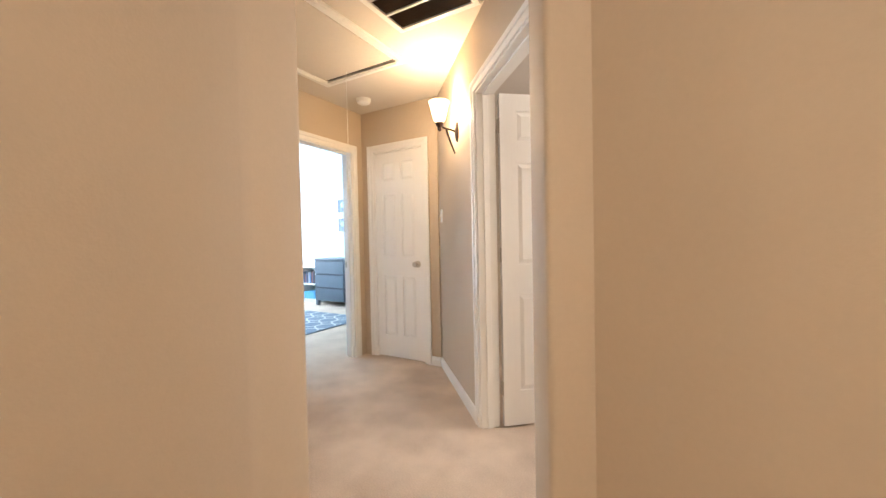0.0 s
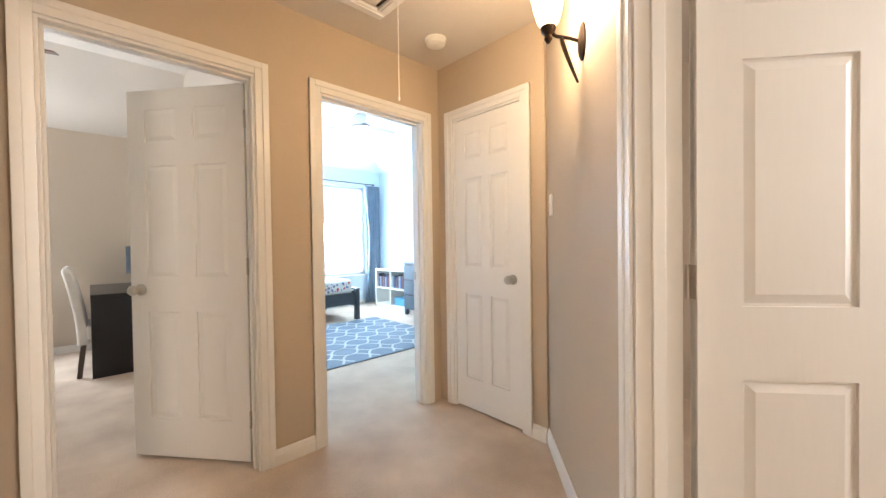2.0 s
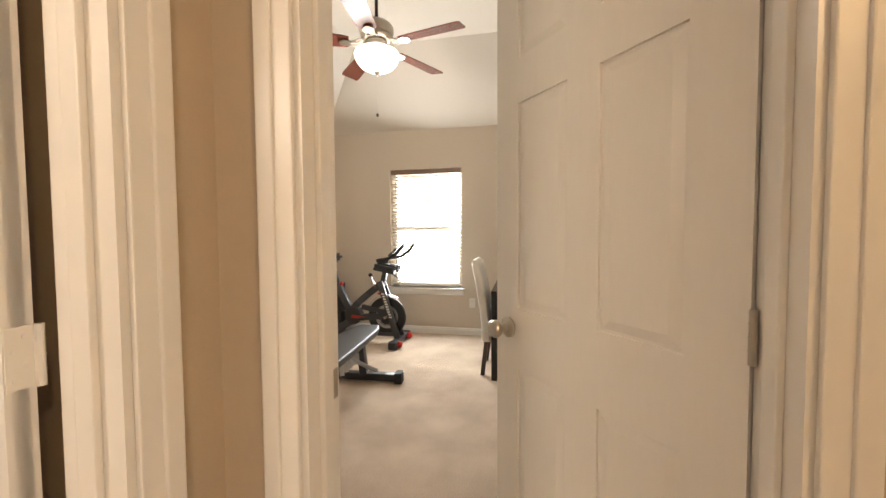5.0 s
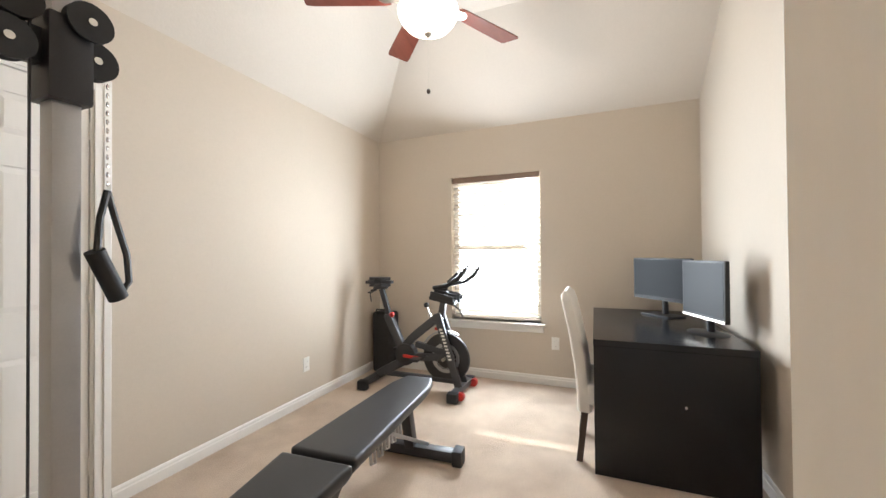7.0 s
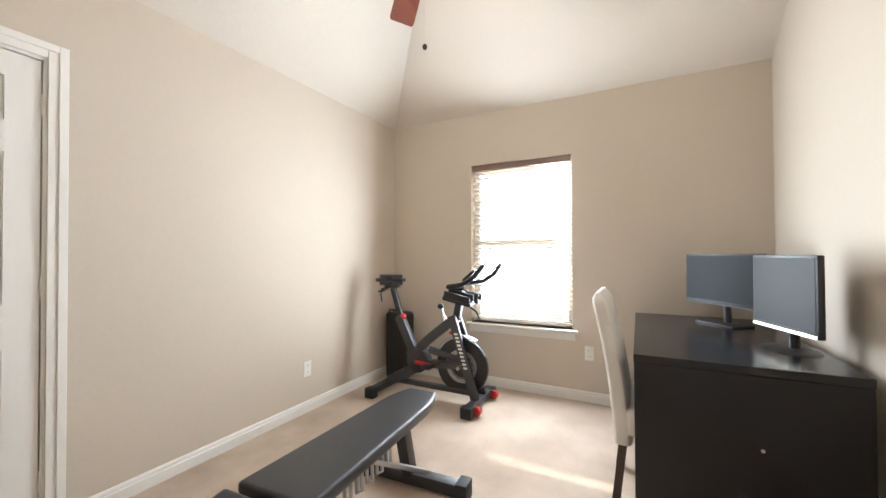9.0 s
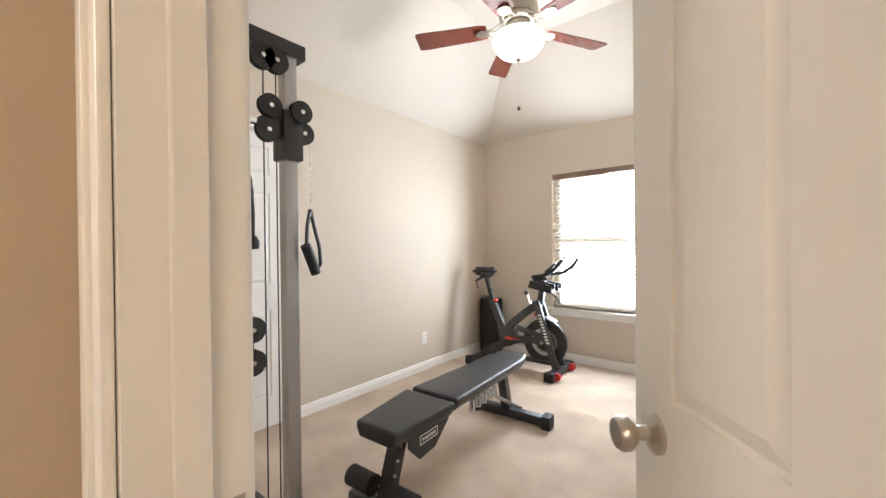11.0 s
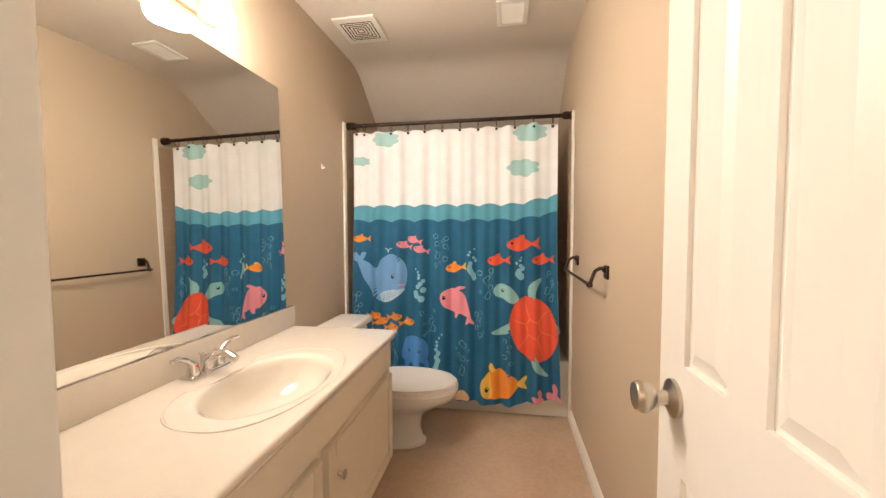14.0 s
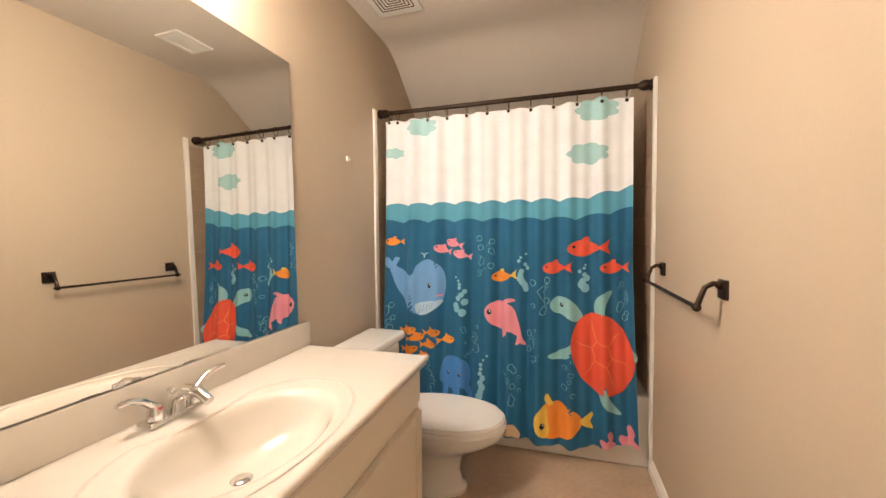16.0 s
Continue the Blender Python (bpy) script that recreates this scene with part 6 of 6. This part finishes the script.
box(bm, BX0 - 0.075, BX0 - 0.071, wy0, wy1, wz0, wz1)
part("sheer", bm, SHEER, t, smooth=False)
bm = B()
box(bm, BX0 - 0.07, BX0 + 0.04, wy0 - 0.04, wy1 + 0.04, wz0 - 0.022, wz0, 0.005)
part("window_sill", bm, TRIM, t)

t = thing("window_curtain", "grey-blue curtain gathered beside the bedroom window", "curtain", pose(BX0 + 0.09, 5.09, 0))
bm = B()
rows, cols = 30, 60
g = []
for i in range(cols + 1):
    f = i / cols
    col = []
    for j in range(rows + 1):
        z = 0.03 + 2.28 * j / rows
        pinch = 1 - 0.35 * math.sin(math.pi * min(1, j / rows * 1.1)) * (1 if f < 0.5 else 0.2)
        yy = -0.16 + 0.34 * f
        if f < 0.5:
            yy += 0.10 * (1 - j / rows) * (0.5 - f) * 2 * -0.2 + 0.10 * math.sin(math.pi * j / rows) * (0.5 - f) * 2
        col.append(bm.verts.new((0.028 * math.sin(f * 38) * (0.7 + 0.3 * j / rows), yy, z)))
    g.append(col)
for i in range(cols):
    for j in range(rows):
        bm.faces.new((g[i][j], g[i + 1][j], g[i + 1][j + 1], g[i][j + 1]))
cl = part("cloth", bm, CURTAIN_GREY, t)
sm = cl.modifiers.new("thick", "SOLIDIFY")
sm.thickness = 0.004
t = thing("curtain_rod", "dark metal curtain rod with ball finials", "curtain rod", pose(BX0 + 0.09, 4.2, 2.335))
bm = B()
rod(bm, (0, -1.05, 0), (0, 0.92, 0), 0.010)
part("tube", bm, BRONZE, t)
bm = B()
ball(bm, (0, 0.935, 0), 0.022)
part("finial", bm, BRONZE, t)
for y in (-0.9, 0.80):
    bm = B()
    bar(bm, (-0.09, y, 0), (0, y, 0), 0.014, 0.014, 0.002)
    part("bracket", bm, BRONZE, t)


def dresser():
    x0, x1, y0, y1, h = -5.50, -4.02, 4.82, 5.32, 0.87
    t = thing("dresser", "slate grey six-drawer dresser against the bedroom wall", "dresser", pose((x0 + x1) / 2, (y0 + y1) / 2, 0))
    w, d = (x1 - x0) / 2, (y1 - y0) / 2
    bm = B()
    box(bm, -w, w, -d - 0.015, d, h - 0.035, h, 0.004)
    part("top", bm, GREYWOOD, t, smooth=False)
    bm = B()
    box(bm, -w + 0.012, w - 0.012, -d + 0.012, d, 0.09, h - 0.036)
    part("body", bm, GREYDARK, t, smooth=False)
    for s in (-1, 1):
        for y in (-d + 0.03, d - 0.03):
            bm = B()
            box(bm, s * (w - 0.04) - 0.03, s * (w - 0.04) + 0.03, y - 0.03, y + 0.03, 0, 0.09, 0.004)
            part("foot", bm, GREYWOOD, t, smooth=False)
    for r in range(3):
        for c in range(2):
            a = -w + 0.012 + c * (w - 0.006)
            bm = B()
            z0 = 0.095 + r * 0.247
            box(bm, a + 0.004, a + w - 0.024, -d - 0.010, -d + 0.011, z0, z0 + 0.222, 0.006)
            part("drawer", bm, GREYWOOD, t, smooth=False)
    t = thing("small_speaker", "small white night light on the dresser", "lamp", pose(-4.70, 5.08, h))
    bm = B()
    lathe(bm, [(0.06, 0), (0.058, 0.02), (0.048, 0.15), (0.04, 0.17), (0.0, 0.172)])
    part("body", bm, WHITE, t)


dresser()


def bookcase():
    x0, x1, y0, y1, h = -6.62, -5.66, 5.0, 5.33, 0.70
    t = thing("bookcase", "low white bookcase with books", "bookcase", pose((x0 + x1) / 2, (y0 + y1) / 2, 0))
    w, d = (x1 - x0) / 2, (y1 - y0) / 2
    for nm, dims in (("side", (-w, -w + 0.03, -d, d, 0, h)), ("side", (w - 0.03, w, -d, d, 0, h)), ("divider", (-0.015, 0.015, -d, d - 0.02, 0.06, h - 0.031)), ("top", (-w + 0.03, w - 0.03, -d, d, h - 0.03, h)),
                     ("shelf", (-w + 0.03, w - 0.03, -d, d - 0.02, 0.34, 0.365)), ("bottom", (-w + 0.03, w - 0.03, -d, d, 0.0, 0.06)), ("back", (-w + 0.03, w - 0.03, d - 0.015, d, 0.06, h - 0.03))):
        bm = B()
        box(bm, *dims, 0.003)
        part(nm, bm, WHITE, t, smooth=False)
    random.seed(8)
    hues = [(0.03, 0.05, 0.10), (0.05, 0.03, 0.03), (0.30, 0.32, 0.36), (0.08, 0.13, 0.25), (0.02, 0.02, 0.025), (0.20, 0.06, 0.05)]
    mats = [material("book_cover", c, 0.5) for c in hues]
    x = -w + 0.05
    k = 0
    while x < w - 0.10:
        bw = random.uniform(0.018, 0.038)
        if -0.05 < x < 0.02:
            x = 0.022
        bh = random.uniform(0.17, 0.25)
        b = thing("book", "upright book on the white bookcase", "book", t.matrix_basis @ pose(x + bw / 2, -0.06, 0.365), "books on the bookcase")
        bm = B()
        box(bm, -bw / 2, bw / 2, -0.07, 0.07, 0, bh, 0.002)
        part("cover", bm, mats[k % 6], b, smooth=False)
        x += bw + 0.003
        k += 1
    b = thing("storage_bin", "pale blue bin on the lower shelf", "bin", t.matrix_basis @ pose(0.22, -0.03, 0.06))
    bm = B()
    box(bm, -0.15, 0.15, -0.10, 0.10, 0, 0.14, 0.015)
    part("body", bm, material("pale_blue_plastic", (0.10, 0.32, 0.55), 0.4), b)


bookcase()


def bed():
    t = thing("bed", "charcoal wooden bed frame", "bed", pose(-6.30, 3.1, 0))
    for x in (-0.57, 0.57):
        for y in (-0.97, 0.97):
            bm = B()
            box(bm, x - 0.03, x + 0.03, y - 0.035, y + 0.035, 0, 0.46, 0.004)
            part("post", bm, GREYDARK, t, smooth=False)
    for x in (-0.57, 0.57):
        bm = B()
        box(bm, x - 0.014, x + 0.014, -0.93, 0.93, 0.24, 0.42, 0.004)
        part("side_rail", bm, GREYDARK, t, smooth=False)
    bm = B()
    box(bm, -0.54, 0.54, 0.955, 0.985, 0.20, 0.44, 0.004)
    part("footboard", bm, GREYDARK, t, smooth=False)
    bm = B()
    box(bm, -0.60, 0.60, 0.93, 1.01, 0.46, 0.485, 0.005)
    part("cap_rail", bm, GREYDARK, t, smooth=False)
    m = thing("mattress", "mattress in a white cover with scattered red and blue spots", "mattress", pose(-6.30, 3.1, 0.40))
    bm = B()
    box(bm, -0.53, 0.53, -0.92, 0.92, 0, 0.22, 0.05, segments=4)
    cover = part("cover", bm, LINEN, m)
    random.seed(11)
    spots = [material("red_spot_dye", (0.6, 0.08, 0.06), 0.9), material("blue_spot_dye", (0.08, 0.18, 0.4), 0.9), material("grey_spot_dye", (0.2, 0.22, 0.25), 0.9)]
    for k in range(60):
        bm = B()
        y = random.uniform(-0.1, 0.86)
        z = random.uniform(0.05, 0.175)
        r = random.uniform(0.008, 0.022)
        lathe(bm, [(r, 0), (r, 0.0012), (0, 0.0013)], pose(0.5302, y, z, 0, 90), 9)
        part("spot", bm, spots[k % 3], cover, smooth=False)


bed()


def rug():
    x0, x1, y0, y1 = -5.62, -3.80, 1.99, 4.33
    t = thing("area_rug", "slate blue rug with an ivory trellis pattern", "rug", pose((x0 + x1) / 2, (y0 + y1) / 2, 0))
    w, d = (x1 - x0) / 2, (y1 - y0) / 2
    bm = B()
    box(bm, -w, w, -d, d, 0.0, 0.012, 0.004)
    part("ground_weave", bm, RUG, t, smooth=False)
    px, py = 0.26, 0.30
    bm = B()
    def strip(points, half=0.013):
        for (ax, ay), (bx, by) in zip(points, points[1:]):
            if max(abs(ax), abs(bx)) > w - 0.03 or max(abs(ay), abs(by)) > d - 0.03:
                continue
            u = Vector((bx - ax, by - ay))
            nrm = Vector((-u.y, u.x)).normalized() * half
            e = u.normalized() * 0.004
            bm.faces.new([bm.verts.new((p[0], p[1], 0.0135)) for p in ((ax - e.x + nrm.x, ay - e.y + nrm.y), (ax - e.x - nrm.x, ay - e.y - nrm.y), (bx + e.x - nrm.x, by + e.y - nrm.y), (bx + e.x + nrm.x, by + e.y + nrm.y))])
    for sgn in (-1, 1):
        for k in range(-18, 19):
            pts = []
            for i in range(-60, 61):
                f = i / 5
                bend = 0.045 * math.copysign(abs(math.sin(math.pi * f)) ** 0.6, math.sin(math.pi * f))
                pts.append((px * f * 0.5 + k * px + sgn * 0 + bend, sgn * py * f * 0.5))
            strip(pts)
    part("trellis", bm, RUG_LINE, t, "raised ivory trellis lines", smooth=False)


rug()


def picture(x, z, size=0.27):
    t = thing("framed_picture", "small white framed print on the pale blue wall", "picture", pose(x, BY1, z), "framed pictures over the dresser")
    h = size / 2
    bm = B()
    for a, b, c, d in ((-h, -h + 0.02, -h * 1.1, h * 1.1), (h - 0.02, h, -h * 1.1, h * 1.1), (-h + 0.02, h - 0.02, -h * 1.1, -h * 1.1 + 0.02), (-h + 0.02, h - 0.02, h * 1.1 - 0.02, h * 1.1)):
        box(bm, a, b, -0.02, -0.001, c, d, 0.002)
    part("frame", bm, WHITE, t, smooth=False)
    bm = B()
    box(bm, -h + 0.02, h - 0.02, -0.010, -0.002, -h * 1.1 + 0.02, h * 1.1 - 0.02)
    part("print", bm, material("dark_space_print", (0.10, 0.15, 0.24), 0.4, alt=(0.03, 0.04, 0.07), scale=12), t, "dark blue print", smooth=False)
    bm = B()
    lathe(bm, [(0.05, 0), (0.05, 0.001), (0, 0.0012)], pose(0, -0.0105, 0.02, 90), 20)
    part("disc", bm, PRINT["pale"], t, "pale round motif")


for x in (-5.27, -4.82):
    for z in (1.86, 1.49):
        picture(x, z)


PALE_GREY = material("pale_grey_blade", (0.36, 0.39, 0.43), 0.4, vary=0.05, bump=0.02)


def bedroom_fan():
    t = thing("ceiling_fan", "white modern ceiling fan with petal blades", "ceiling fan", pose(-5.0, 3.76, 0))
    top = 3.15
    bm = B()
    lathe(bm, [(0, top), (0.07, top), (0.06, top - 0.03), (0.015, top - 0.05), (0, top - 0.05)])
    part("canopy", bm, STEEL_GREY, t)
    bm = B()
    rod(bm, (0, 0, top - 0.04), (0, 0, 2.87), 0.011)
    part("downrod", bm, STEEL_GREY, t)
    bm = B()
    lathe(bm, [(0.012, 2.90), (0.03, 2.875), (0.05, 2.835), (0.10, 2.80), (0.125, 2.78), (0.125, 2.75), (0, 2.75)])
    part("motor", bm, STEEL_GREY, t)
    bm = B()
    lathe(bm, [(0.115, 2.75), (0.11, 2.725), (0.07, 2.705), (0, 2.70)])
    part("lens", bm, GLOW_WHITE, t, "glowing white lens").visible_shadow = False
    for k in range(3):
        bm = B()
        out = [(0.09, -0.03), (0.16, -0.09), (0.28, -0.13), (0.42, -0.12), (0.52, -0.06), (0.54, 0.0), (0.50, 0.05), (0.35, 0.06), (0.18, 0.04), (0.09, 0.03)]
        slab(bm, out, "z", 0, 0.012)
        bmesh.ops.transform(bm, matrix=pose(0, 0, 2.77, 0, 0, 120 * k - 30) @ pose(0, 0, 0, 10, 0, 0), verts=bm.verts)
        part("blade", bm, PALE_GREY, t, smooth=False)


bedroom_fan()


# glowing panel added outside to white out the windows, in place of the distance
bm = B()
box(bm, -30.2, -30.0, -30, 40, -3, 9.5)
BACKDROP_GLOW = material("glowing_backdrop_white", (0.8, 0.8, 0.8), 1.0, emit=(1.0, 0.99, 0.97), emit_strength=13.0, bump=0)
structure("backdrop", bm, BACKDROP_GLOW, "glowing white panel added outside so the windows look overexposed")
bm = B()
box(bm, -60, -9, -40, 50, -3.1, -3.0)
structure("ground", bm, material("dry_lawn", (0.22, 0.20, 0.12), 0.95, vary=0.2), "dry ground outside the house")
